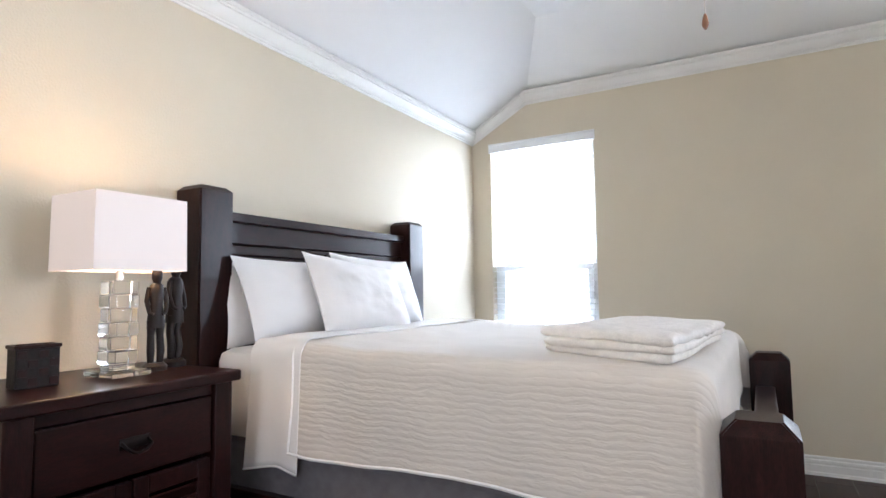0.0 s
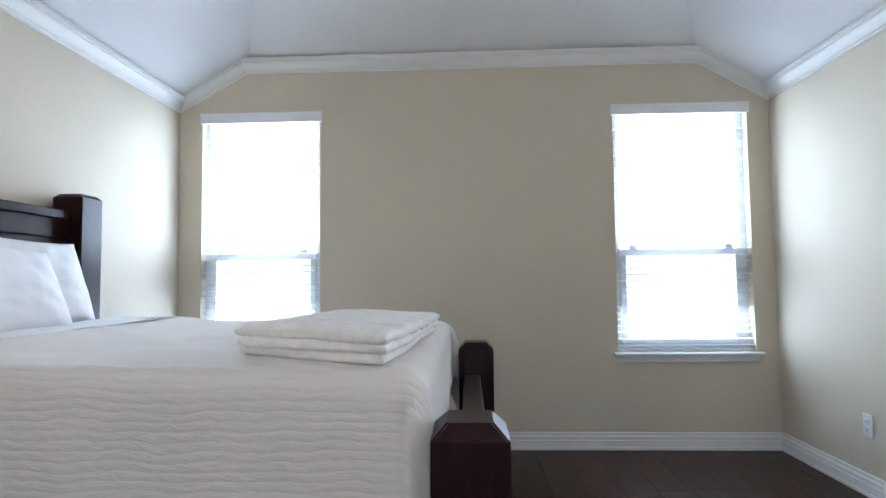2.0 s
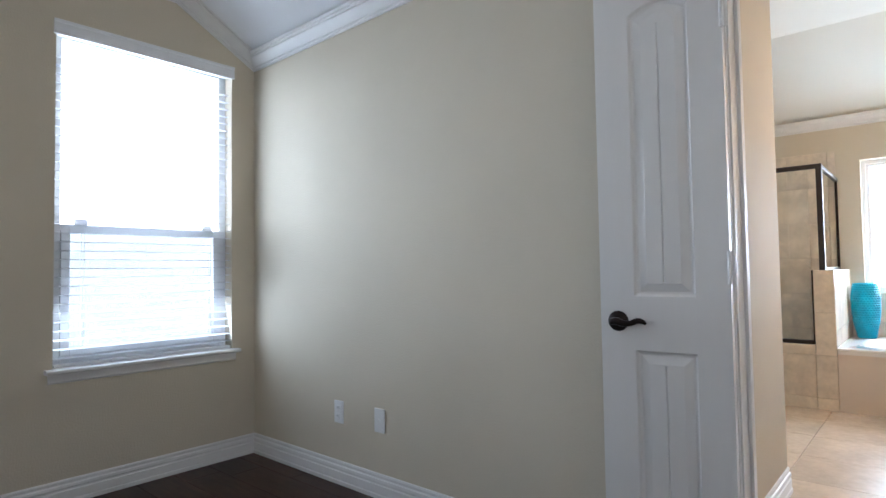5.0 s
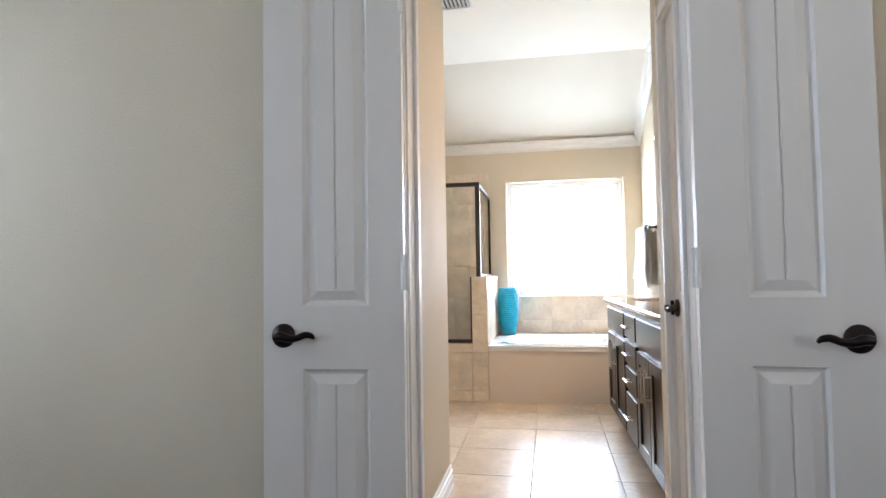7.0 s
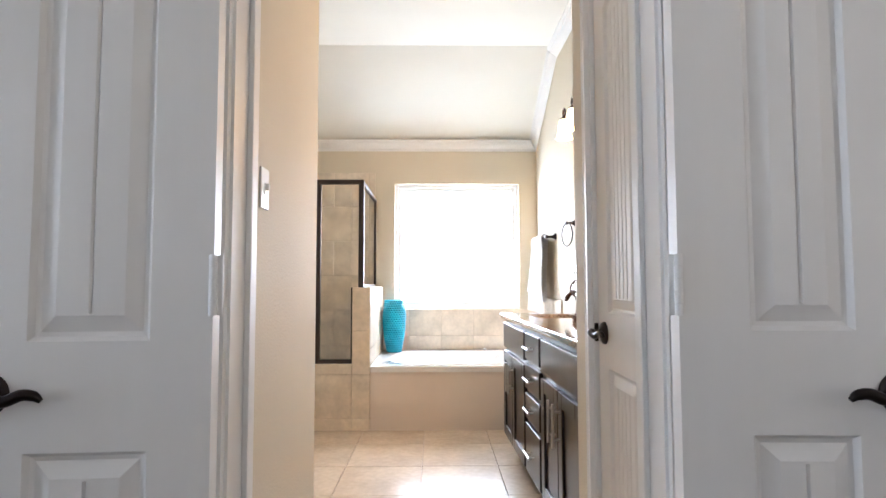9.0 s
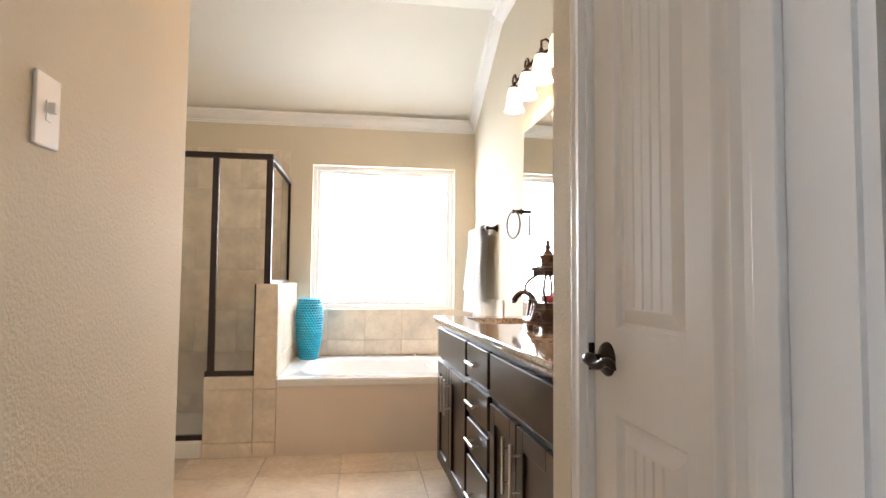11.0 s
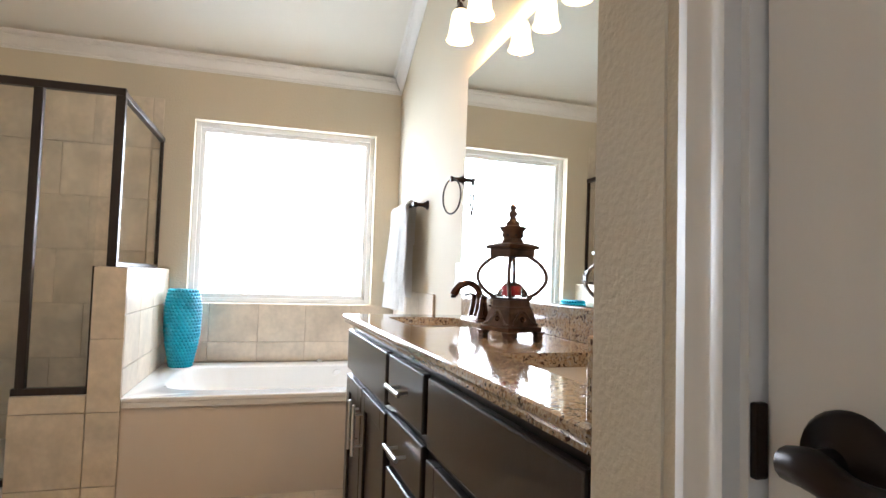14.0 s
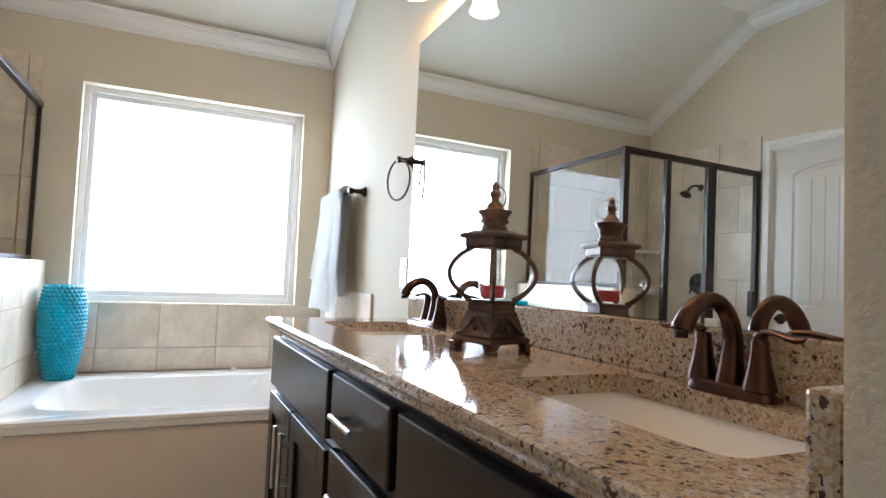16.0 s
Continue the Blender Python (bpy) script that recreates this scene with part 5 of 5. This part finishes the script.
bm.faces.new([bm.verts.new((cx0, cy1 - 0.008 + dx, CZ + dz)) for dx, dz in steps] + [bm.verts.new((cx0, cy0, CZ - 0.032)), bm.verts.new((cx0, cy0, CZ))])
bmesh.ops.remove_doubles(bm, verts=bm.verts[:], dist=1e-5)
ob = tagged(solid("worktop", bm, M_GRANITE, "polished speckled brown granite vanity top", "worktop", "x"), kind="thing")
bm = box(cx0 + 0.022, 2.725, BS + 0.002, BS + 0.024, CZ, 0.978, 0.004)
tagged(solid("backsplash", bm, M_GRANITE, "speckled granite backsplash under the mirror", "backsplash", "x"), kind="thing")
bm = box(cx0, cx0 + 0.021, BS + 0.002, 0.812, CZ, 0.985, 0.004)
tagged(solid("side_splash", bm, M_GRANITE, "speckled granite side splash against the wall", "backsplash", "x"), kind="thing")
for c in SINKS:
    s = thing("sink", "white rectangular undermount porcelain sink", "sink", pose(0, 0, 0), group="vanity sinks")
    bm = bmesh.new()
    defs = [(SW + 0.02, SD + 0.02, CZ - 0.033, 0.17), (SW + 0.004, SD + 0.004, CZ - 0.033, 0.17), (SW - 0.002, SD - 0.002, CZ - 0.05, 0.19), (SW - 0.02, SD - 0.02, CZ - 0.13, 0.26), (SW - 0.05, SD - 0.05, CZ - 0.16, 0.45), (0.02, 0.02, CZ - 0.168, 1.0)]
    rg = [[bm.verts.new(p) for p in sink_ring(c, a, b, z, 32, e)] for a, b, z, e in defs]
    for a, b in zip(rg, rg[1:]):
        for i in range(32):
            bm.faces.new((a[i], a[(i + 1) % 32], b[(i + 1) % 32], b[i]))
    bm.faces.new(rg[-1])
    part("bowl", bm, M_SINK, s, smooth=True)
    part("drain", lathe([(0, 0), (0.022, 0), (0.02, 0.004), (0, 0.004)], 20, at=(c[0], c[1], CZ - 0.167)), M_NICKEL, s, smooth=True)


# the vanity grows shallower towards the passage wall, so that its front ends flush with the wall's corner
for ob in list(bpy.data.objects):
    if ob.type == "MESH":
        top_ob = ob
        while top_ob.parent:
            top_ob = top_ob.parent
        if top_ob.name.split(".")[0] in ("vanity", "worktop", "sink"):
            for v in ob.data.vertices:
                v.co.y = BS + (v.co.y - BS) * (1 - 0.118 * max(0.0, min(1.0, (2.735 - v.co.x) / 1.785)))


def faucet(name, label, x, y, size=1.0):
    f = thing(name, label, "faucet", pose(x, y, CZ) @ Matrix.Diagonal((0.88 * size, 0.88 * size, 0.86 * size, 1)), group="vanity faucets")
    bm = bmesh.new()
    n = 28
    prev = None
    for s, z in ((1.0, 0.0), (1.0, 0.008), (0.93, 0.018), (0.86, 0.022)):
        cur = []
        for i in range(n):
            t = 2 * math.pi * i / n
            c, q = math.cos(t), math.sin(t)
            cur.append(bm.verts.new((0.082 * s * math.copysign(abs(c) ** 0.6, c), 0.028 * s * math.copysign(abs(q) ** 0.7, q), z)))
        if prev:
            for i in range(n):
                bm.faces.new((prev[i], prev[(i + 1) % n], cur[(i + 1) % n], cur[i]))
        else:
            bm.faces.new(cur[::-1])
        prev = cur
    bm.faces.new(prev)
    part("base", bm, M_BRONZE2, f, smooth=True)
    pts = [(0, 0, 0.018), (0, -0.004, 0.06), (0, -0.006, 0.10), (0, 0.004, 0.135), (0, 0.03, 0.16), (0, 0.062, 0.163), (0, 0.09, 0.148), (0, 0.108, 0.125), (0, 0.114, 0.112)]
    part("spout", tube(eased(pts), eased_radii([0.025, 0.0195, 0.0165, 0.0148, 0.0142, 0.0145, 0.0155, 0.017, 0.0175]), 20), M_BRONZE2, f, smooth=True)
    part("aerator", lathe([(0, 0), (0.011, 0), (0.011, 0.012), (0, 0.012)], 16, at=(0, 0.115, 0.100)), M_BRONZE, f, smooth=True)
    for sgn in (-1, 1):
        h = part("handle_post", lathe([(0, 0.018), (0.027, 0.018), (0.025, 0.03), (0.018, 0.06), (0.0145, 0.088), (0.0145, 0.098), (0.012, 0.104), (0, 0.105)], 20, at=(sgn * 0.055, 0, 0)), M_BRONZE2, f, smooth=True)
        part("lever", tube(eased([(sgn * 0.055, 0, 0.106), (sgn * 0.07, 0.004, 0.115), (sgn * 0.095, 0.01, 0.115), (sgn * 0.125, 0.016, 0.109), (sgn * 0.14, 0.018, 0.111)]), eased_radii([0.012, 0.010, 0.0085, 0.010, 0.004]), 12, flat=0.6), M_BRONZE2, h, smooth=True)
    return f


faucet("faucet", "oil-rubbed bronze two-handle faucet behind the sink", 1.343, 0.407, 0.97)
faucet("faucet", "oil-rubbed bronze two-handle faucet behind the sink", 2.40, 0.42)

mirror = thing("mirror", "large frameless wall mirror above the backsplash", "mirror", pose(0, 0, 0))
bm = box(PEND + 0.03, 2.755, -0.003, 0.003, 0.0, 0.958)
# it stands on the backsplash and leans back to the wall
bmesh.ops.transform(bm, matrix=pose(0, BS + 0.0145, 0.980, 0.5), verts=bm.verts[:])
part("mirror_glass", bm, M_MIRROR, mirror)
for x in (1.4, 2.5):
    part("mirror_clip", box(x - 0.012, x + 0.012, BS + 0.018, BS + 0.0225, 0.979, 0.992, 0.001), M_PLATE, mirror)

# vanity light
vl = thing("vanity_light", "bronze scroll wall light with frosted bell shades, lit", "wall light", pose(0, 0, 0))
LXC, LZC, LYO = 2.03, 2.135, BS + 0.14
pl = bmesh.new()
o = [pl.verts.new((LXC + a * 0.09, BS, LZC + b * 0.10 - 0.03)) for a, b in ((-1, 0), (0, -1), (1, 0), (0, 1))]
r = bmesh.ops.extrude_face_region(pl, geom=[pl.faces.new(o)])
bmesh.ops.translate(pl, vec=(0, 0.022, 0), verts=[v for v in r["geom"] if isinstance(v, bmesh.types.BMVert)])
part("wall_plate", pl, M_BRONZE2, vl)
XS = [LXC + 0.228 * k for k in (-2, -1, 0, 1, 2)]
for x in XS:
    k = (x - LXC)
    if abs(k) < 0.01:
        path = [(LXC, BS + 0.02, LZC - 0.02), (LXC, BS + 0.07, LZC + 0.01), (x, BS + 0.12, LZC + 0.045), (x, LYO, LZC + 0.035), (x, LYO, LZC)]
    else:
        s = math.copysign(1, k)
        path = [(LXC, BS + 0.02, LZC - 0.03)]
        for q in range(13):
            t = q / 12
            path.append((LXC + k * t * 0.86, BS + 0.03 + 0.12 * t, LZC - 0.02 + 0.05 * math.sin(t * math.pi * 1.0)))
        for q in range(10):
            t = q / 9
            a = math.pi * (1 - t)
            path.append((x + s * 0.0 + 0.03 * math.cos(a) * s * 1.0, LYO, LZC + 0.01 + 0.03 * math.sin(a)))
        path.append((x, LYO, LZC))
    part("arm", tube(path, 0.006, 8), M_BRONZE2, vl, smooth=True)
    part("socket_cap", lathe([(0, 0.0), (0.026, -0.008), (0.024, 0.004), (0.012, 0.014), (0.009, 0.026), (0, 0.028)], 18, at=(x, LYO, LZC - 0.028)), M_BRONZE2, vl, smooth=True)
    part("bell_shade", lathe([(0.026, 0.0), (0.032, -0.012), (0.038, -0.04), (0.041, -0.075), (0.045, -0.100), (0.053, -0.120), (0.051, -0.120), (0.042, -0.095), (0.036, -0.04), (0.030, -0.014), (0.02, -0.004)], 24, at=(x, LYO, LZC - 0.032)), M_BULBSH, vl, "frosted glass bell shade glowing warm", True)
    bl = new("vanity_bulb_light", bpy.data.lights.new("vanity_bulb_light", "POINT"))
    bl.data.energy, bl.data.color, bl.data.shadow_soft_size = 6.2, (1.0, 0.54, 0.20), 0.004
    bl.location = (x, LYO, LZC - 0.165)

# towel ring, towel bar and towels
tr = thing("towel_ring", "dark bronze towel ring on the wall, empty", "towel ring", pose(2.785, BS, 1.485))
part("post", join(bmesh.new(), lathe([(0, 0), (0.026, 0), (0.026, 0.006), (0.018, 0.014), (0.010, 0.03), (0.009, 0.055), (0.013, 0.06), (0.013, 0.07), (0, 0.074)], 20), pose(0, 0, 0, -90)), M_BRONZE, tr, smooth=True)
part("ring", tube([(0.075 * math.sin(2 * math.pi * k / 36) * 0.97, 0.062 + 0.075 * math.sin(2 * math.pi * k / 36) * 0.25, -0.078 + 0.078 * math.cos(2 * math.pi * k / 36)) for k in range(37)], 0.004, 8), M_BRONZE, tr, smooth=True)
tb = thing("towel_bar", "dark bronze towel bar on the wall", "towel bar", pose(0, 0, 0))
TBZ, TBY = 1.445, BS + 0.075
for x in (3.43, 4.03):
    part("post", join(bmesh.new(), lathe([(0, 0), (0.026, 0), (0.026, 0.006), (0.018, 0.014), (0.011, 0.03), (0.010, 0.06), (0.015, 0.066), (0.015, 0.085), (0, 0.09)], 20), pose(x, BS, TBZ, -90)), M_BRONZE, tb, smooth=True)
part("rod", tube([(3.43, TBY, TBZ), (4.03, TBY, TBZ)], 0.008, 12), M_BRONZE, tb, smooth=True)


def towel(name, label, x0, x1, gap, front, back, seed, mat_, z_extra=0.0):
    """A towel hung over the rod."""
    bm = bmesh.new()
    n, m = 26, 44
    grid = []
    R = 0.012 + gap
    for i in range(n + 1):
        u = i / n
        row = []
        for j in range(m + 1):
            v = j / m
            L = front + math.pi * R + back
            s = v * L
            x = x0 + (x1 - x0) * u
            if s < front:
                f = 1 - s / front
                y, z = TBY + R + (0.009 + gap * 0.6 - R) * smooth01(f * front / 0.10), TBZ - f * front
                w = 0.25 + 0.75 * u
                y += (0.004 + 0.034 * w) * f + 0.014 * math.sin(u * 13 + seed + 2 * noise.noise((u * 2, z * 2, 3))) * f ** 0.7 * u + 0.004 * math.sin(u * 31 + seed) * f
                x += 0.02 * f * (u - 0.5) + 0.012 * noise.noise((u * 2, z * 4, seed)) * f
            elif s < front + math.pi * R:
                a = (s - front) / R
                y, z = TBY + R * math.cos(a), TBZ + R * math.sin(a)
            else:
                f = (s - front - math.pi * R) / back
                y, z = TBY - R - (0.009 + gap * 0.6 - R) * smooth01(f * back / 0.10), TBZ - f * back
                y += 0.006 * noise.noise((u * 3, seed, f * 3))
                y = max(y, BS + 0.012)
            row.append(bm.verts.new((x, y, z)))
        grid.append(row)
    for a, b in zip(grid, grid[1:]):
        for j in range(m):
            bm.faces.new((a[j], a[j + 1], b[j + 1], b[j]))
    bmesh.ops.solidify(bm, geom=bm.faces[:], thickness=0.014)
    return tagged(solid(name, bm, mat_, label, "towel", "x", True), kind="thing")


towel("bath_towel", "white terry bath towel hanging on the bar", 3.50, 3.97, 0.006, 0.60, 0.52, 2.0, M_TOWEL)
towel("hand_towel", "folded white hand towel over the bath towel", 3.505, 3.93, 0.022, 0.44, 0.22, 7.0, M_TOWEL)

# ---- lantern ----
lan = thing("lantern", "aged copper candle lantern with round glass on the counter", "lantern", pose(1.83, 0.535, CZ, 0, 0, 17) @ Matrix.Diagonal((0.87, 0.87, 0.92, 1)))


def square_rings(defs, n=1):
    bm = bmesh.new()
    prev = None
    for h, z in defs:
        cur = [bm.verts.new((a * h, b * h, z)) for a, b in ((-1, -1), (1, -1), (1, 1), (-1, 1))]
        if prev:
            for i in range(4):
                bm.faces.new((prev[i], prev[(i + 1) % 4], cur[(i + 1) % 4], cur[i]))
        else:
            bm.faces.new(cur[::-1])
        prev = cur
    bm.faces.new(prev)
    return bm


part("base", square_rings([(0.066, 0.022), (0.068, 0.026), (0.068, 0.034), (0.058, 0.038), (0.056, 0.05), (0.050, 0.075), (0.045, 0.085), (0.045, 0.092), (0.041, 0.095), (0.041, 0.112), (0.046, 0.115), (0.046, 0.120)]), M_AGED, lan)
for a, b in ((-1, -1), (1, -1), (1, 1), (-1, 1)):
    bm = square_rings([(0.010, 0.0), (0.012, 0.006), (0.009, 0.010), (0.016, 0.022)])
    bmesh.ops.translate(bm, vec=(a * 0.060, b * 0.060, 0), verts=bm.verts[:])
    part("foot", bm, M_AGED, lan)
for k in range(4):
    a = k * math.pi / 2
    m = Matrix.Rotation(a, 4, "Z")
    bm = tube([m @ Vector(p) for p in ((-0.058, -0.060, 0.042), (-0.04, -0.060, 0.047), (-0.025, -0.057, 0.062), (-0.01, -0.054, 0.078), (0, -0.053, 0.082), (0.01, -0.054, 0.078), (0.025, -0.057, 0.062), (0.04, -0.060, 0.047), (0.058, -0.060, 0.042))], 0.0035, 8)
    part("arch_band", bm, M_AGED, lan, smooth=True)
    part("rivet", join(bmesh.new(), lathe([(0, 0.008), (0.006, 0.006), (0.009, 0.0), (0, 0.0)], 14), m @ pose(0, -0.054, 0.058, 90)), M_BRONZE2, lan, smooth=True)
    rib = []
    for q in range(17):
        t = q / 16
        z = 0.120 + 0.122 * t
        r = 0.050 + 0.058 * math.sin(math.pi * t) ** 0.75
        rib.append(Matrix.Rotation(a + math.pi / 4, 4, "Z") @ Vector((r, 0, z)))
    part("rib", tube(rib, 0.0062, 8), M_AGED, lan, smooth=True)
gl = lathe([(0.048 + 0.055 * math.sin(math.pi * q / 18) ** 0.75, 0.122 + 0.118 * q / 18) for q in range(19)], 36)
p = part("globe", gl, M_GLASS, lan, "clear round glass", True)
p.visible_shadow = False
part("roof", square_rings([(0.048, 0.240), (0.050, 0.246), (0.050, 0.262), (0.059, 0.264), (0.061, 0.270), (0.059, 0.275), (0.048, 0.278), (0.036, 0.283)]), M_AGED, lan)
bm = lathe([(0.034, 0.282), (0.034, 0.290), (0.030, 0.295), (0.034, 0.315), (0.043, 0.326), (0.044, 0.330), (0.030, 0.331), (0.022, 0.336), (0.020, 0.345), (0.011, 0.352), (0.010, 0.360), (0.014, 0.366), (0.014, 0.374), (0.008, 0.380), (0.010, 0.386), (0.010, 0.392), (0.004, 0.398), (0, 0.402)], 28)
part("chimney", bm, M_AGED, lan, smooth=True)
# no holes are cut: dark discs paint the shade inside them
hol = bmesh.new()
for k in range(8):
    a = 2 * math.pi * (k + 0.5) / 8
    join(hol, lathe([(0, 0), (0.0035, 0), (0.0035, 0.004), (0, 0.004)], 10), pose(0.0325 * math.cos(a), 0.0325 * math.sin(a), 0.304, 0, 90, math.degrees(a)))
part("vent_hole", hol, M_HOLE_SHADE, lan)
part("ring", tube([(0.0 + 0.004, 0.024 * math.cos(2 * math.pi * k / 24) - 0.02, 0.366 + 0.024 * math.sin(2 * math.pi * k / 24)) for k in range(25)], 0.0016, 6), M_AGED, lan, smooth=True)
cj = thing("candle_jar", "red candle in a small clear glass jar inside the lantern", "candle", pose(1.83, 0.535, CZ + 0.114))
part("wax", lathe([(0, 0.002), (0.026, 0.002), (0.027, 0.026), (0.025, 0.028), (0, 0.028)], 24), M_CANDLE, cj, smooth=True)
p = part("jar", lathe([(0.029, 0.0), (0.030, 0.01), (0.030, 0.034), (0.026, 0.040), (0.029, 0.046), (0.027, 0.046), (0.024, 0.040), (0.028, 0.034)], 24), M_GLASS, cj, smooth=True)
p.visible_shadow = False

# ceiling vent
cv = thing("ceiling_vent", "white louvred ceiling air vent", "ceiling vent", pose(2.10, 1.86, CHIGH))
bm = bmesh.new()
for a, b, c, d in ((-0.17, 0.17, -0.12, -0.095), (-0.17, 0.17, 0.095, 0.12), (-0.17, -0.145, -0.095, 0.095), (0.145, 0.17, -0.095, 0.095), (-0.01, 0.01, -0.095, 0.095)):
    box(a, b, c, d, -0.012, 0.0, 0.002, bm=bm)
part("frame", bm, M_PLATE, cv)
# dark sheet painting the shade of the duct behind the louvres
part("backing", box(-0.15, 0.15, -0.1, 0.1, -0.003, -0.001), M_HOLE_SHADE, cv)
for s in (-1, 1):
    for k in range(7):
        b2 = box(-0.065, 0.065, -0.011, 0.011, -0.0008, 0.0008)
        bmesh.ops.rotate(b2, verts=b2.verts[:], cent=(0, 0, 0), matrix=Matrix.Rotation(radians(35 * s), 3, "X"))
        bmesh.ops.translate(b2, vec=(s * 0.078, -0.082 + k * 0.0275, -0.008), verts=b2.verts[:])
        part("slat", b2, M_PLATE, cv)


# ---- pieces: wall tiles, floor tiles, planks ----
def tile_mesh(name, sx_, sy_, sz_, material, bev=0.002):
    bm = box(-sx_ / 2, sx_ / 2, -sy_ / 2, sy_ / 2, -sz_ / 2, sz_ / 2)
    if bev:
        bmesh.ops.bevel(bm, geom=bm.edges[:], offset=bev, segments=1, affect="EDGES")
    me = bpy.data.meshes.new(name)
    bmesh.ops.recalc_face_normals(bm, faces=bm.faces[:])
    bm.to_mesh(me)
    bm.free()
    me.materials.append(material)
    return me


MESHES = {}


def piece(name, parent, x0, x1, y0, y1, z0, z1, material, bev=0.0018):
    key = (name, material.name, round(x1 - x0, 3), round(y1 - y0, 3), round(z1 - z0, 3))
    if key not in MESHES:
        MESHES[key] = tile_mesh(name, x1 - x0, y1 - y0, z1 - z0, material, bev)
    o = new(name, MESHES[key])
    o.parent = parent
    o.location = ((x0 + x1) / 2, (y0 + y1) / 2, (z0 + z1) / 2)
    return o


def cuts(a, b, step, start):
    out = [a]
    k = math.ceil((a - start) / step + 1e-6)
    while start + k * step < b - 0.012:
        if start + k * step > a + 0.012:
            out.append(start + k * step)
        k += 1
    return out + [b]


def tiled(parent, axis, p0, p1, u0, u1, z0, z1, su, sz, u_start, z_start, g=0.003, stagger=0.0):
    zs = cuts(z0, z1, sz, z_start)
    for k, (c, d) in enumerate(zip(zs, zs[1:])):
        us = cuts(u0, u1, su, u_start + (stagger if k % 2 else 0))
        for a, b in zip(us, us[1:]):
            if axis == "x":
                piece("tile", parent, p0, p1, a + g / 2, b - g / 2, c + g / 2, d - g / 2, M_WTILE)
            else:
                piece("tile", parent, a + g / 2, b - g / 2, p0, p1, c + g / 2, d - g / 2, M_WTILE)


obj = bpy.data.objects
kw, lw = obj["knee_wall"], obj["low_wall"]
# half wall: west end, tub side, shower side, top
tiled(kw, "x", FX, FX + 0.012, KY0, KY1, 0.0, KZ - 0.0005, 0.30, 0.32, KY0, 0.09)
tiled(kw, "y", KY0, KY0 + 0.012, FX + 0.0125, BX, TZ + 0.001, KZ, 0.30, 0.24, FX, 0.597)
tiled(kw, "y", KY1 - 0.012, KY1, FX + 0.0125, BX, 0.05, KZ, 0.32, 0.32, FX, 0.09)
for a, b in zip(cuts(FX + 0.0125, BX, 0.32, FX), cuts(FX + 0.0125, BX, 0.32, FX)[1:]):
    piece("tile", kw, a + 0.0015, b - 0.0015, KY0 + 0.0125, KY1 - 0.0125, KZ - 0.012, KZ, M_WTILE)
tiled(lw, "x", FX, FX + 0.012, KY1 + 0.0005, LY1, 0.0, LZ, 0.32, 0.32, KY1 + 0.005, 0.09)
piece("tile", lw, FX + 0.0125, FX + 0.10, KY1 + 0.0005, LY1 - 0.0125, LZ - 0.012, LZ, M_WTILE)
piece("tile", lw, FX + 0.0125, FX + 0.10, LY1 - 0.012, LY1, 0.106, LZ, M_WTILE)
# shower walls and tub surround
bt = solid("shower_wall_backing", box(BX - 0.004, BX - 0.001, KY1 + 0.002, BN - 0.002, 0.05, 2.10), M_GROUT, "beige tiled shower wall", "tiled wall")
tiled(bt, "x", BX - 0.013, BX - 0.0045, KY1 + 0.003, BN - 0.013, 0.05, 2.11, 0.32, 0.32, KY1, 0.19, stagger=0.16)
tiled(bt, "x", BX - 0.013, BX - 0.0045, 1.865, KY1 - 0.0, KZ + 0.001, 2.11, 0.32, 0.32, KY1, 0.19)
bt2 = solid("shower_side_backing", box(FX + 0.032, BX - 0.014, BN - 0.004, BN - 0.001, 0.0, 2.10), M_GROUT, "beige tiled shower wall", "tiled wall")
tiled(bt2, "y", BN - 0.012, BN - 0.0045, FX + 0.029, BX - 0.014, 0.0, 2.11, 0.32, 0.32, FX + 0.029, 0.19, stagger=0.16)
bt3 = solid("tub_surround_backing", box(BX - 0.004, BX - 0.001, BS + 0.002, KY0 - 0.001, TZ + 0.001, 0.838), M_GROUT, "beige tiled tub surround", "tiled wall")
tiled(bt3, "x", BX - 0.013, BX - 0.0045, BS + 0.012, KY0 - 0.001, TZ + 0.002, 0.840, 0.296, 0.24, 0.661, 0.597)
bt4 = solid("tub_surround_south_backing", box(3.23, BX - 0.014, BS + 0.001, BS + 0.004, TZ + 0.001, 0.955), M_GROUT, "beige tiled tub surround", "tiled wall")
tiled(bt4, "y", BS + 0.0045, BS + 0.013, 3.225, BX - 0.014, TZ + 0.002, 0.957, 0.30, 0.24, 3.225, 0.717)

fb = obj["floor_bathroom"]
xs = cuts(XE + 0.064, BX, 0.462, 2.42)
ys = cuts(0.0, 3.6, 0.45, 0.937)
for a, b in zip(xs, xs[1:]):
    for c, d in zip(ys, ys[1:]):
        if c > BN or a > FX + 0.1 and c > 0.2:
            continue
        piece("floor_tile", fb, a + 0.0025, b - 0.0025, c + 0.0025, d - 0.0025, -0.008, 0.0, M_FTILE, 0.0015)
fl = obj["floor_bedroom"]
rnd = random.Random(4)
x = XW
while x < XE + 0.05:
    w = min(0.19, XE + 0.055 - x)
    y = YS - rnd.random() * 0.9
    while y < YN:
        L = 1.2
        a, b = max(y, YS), min(y + L, YN)
        if b - a > 0.03:
            piece("plank", fl, x + 0.0006, x + w - 0.0006, a + 0.0006, b - 0.0006, -0.010, 0.0, M_PLANK, 0.0012)
        y += L
    x += 0.19
solid("threshold", box(XE + 0.056, XE + 0.068, DY0, DY1, -0.006, 0.002, 0.0008), M_NICKEL, "thin metal threshold strip", "threshold")
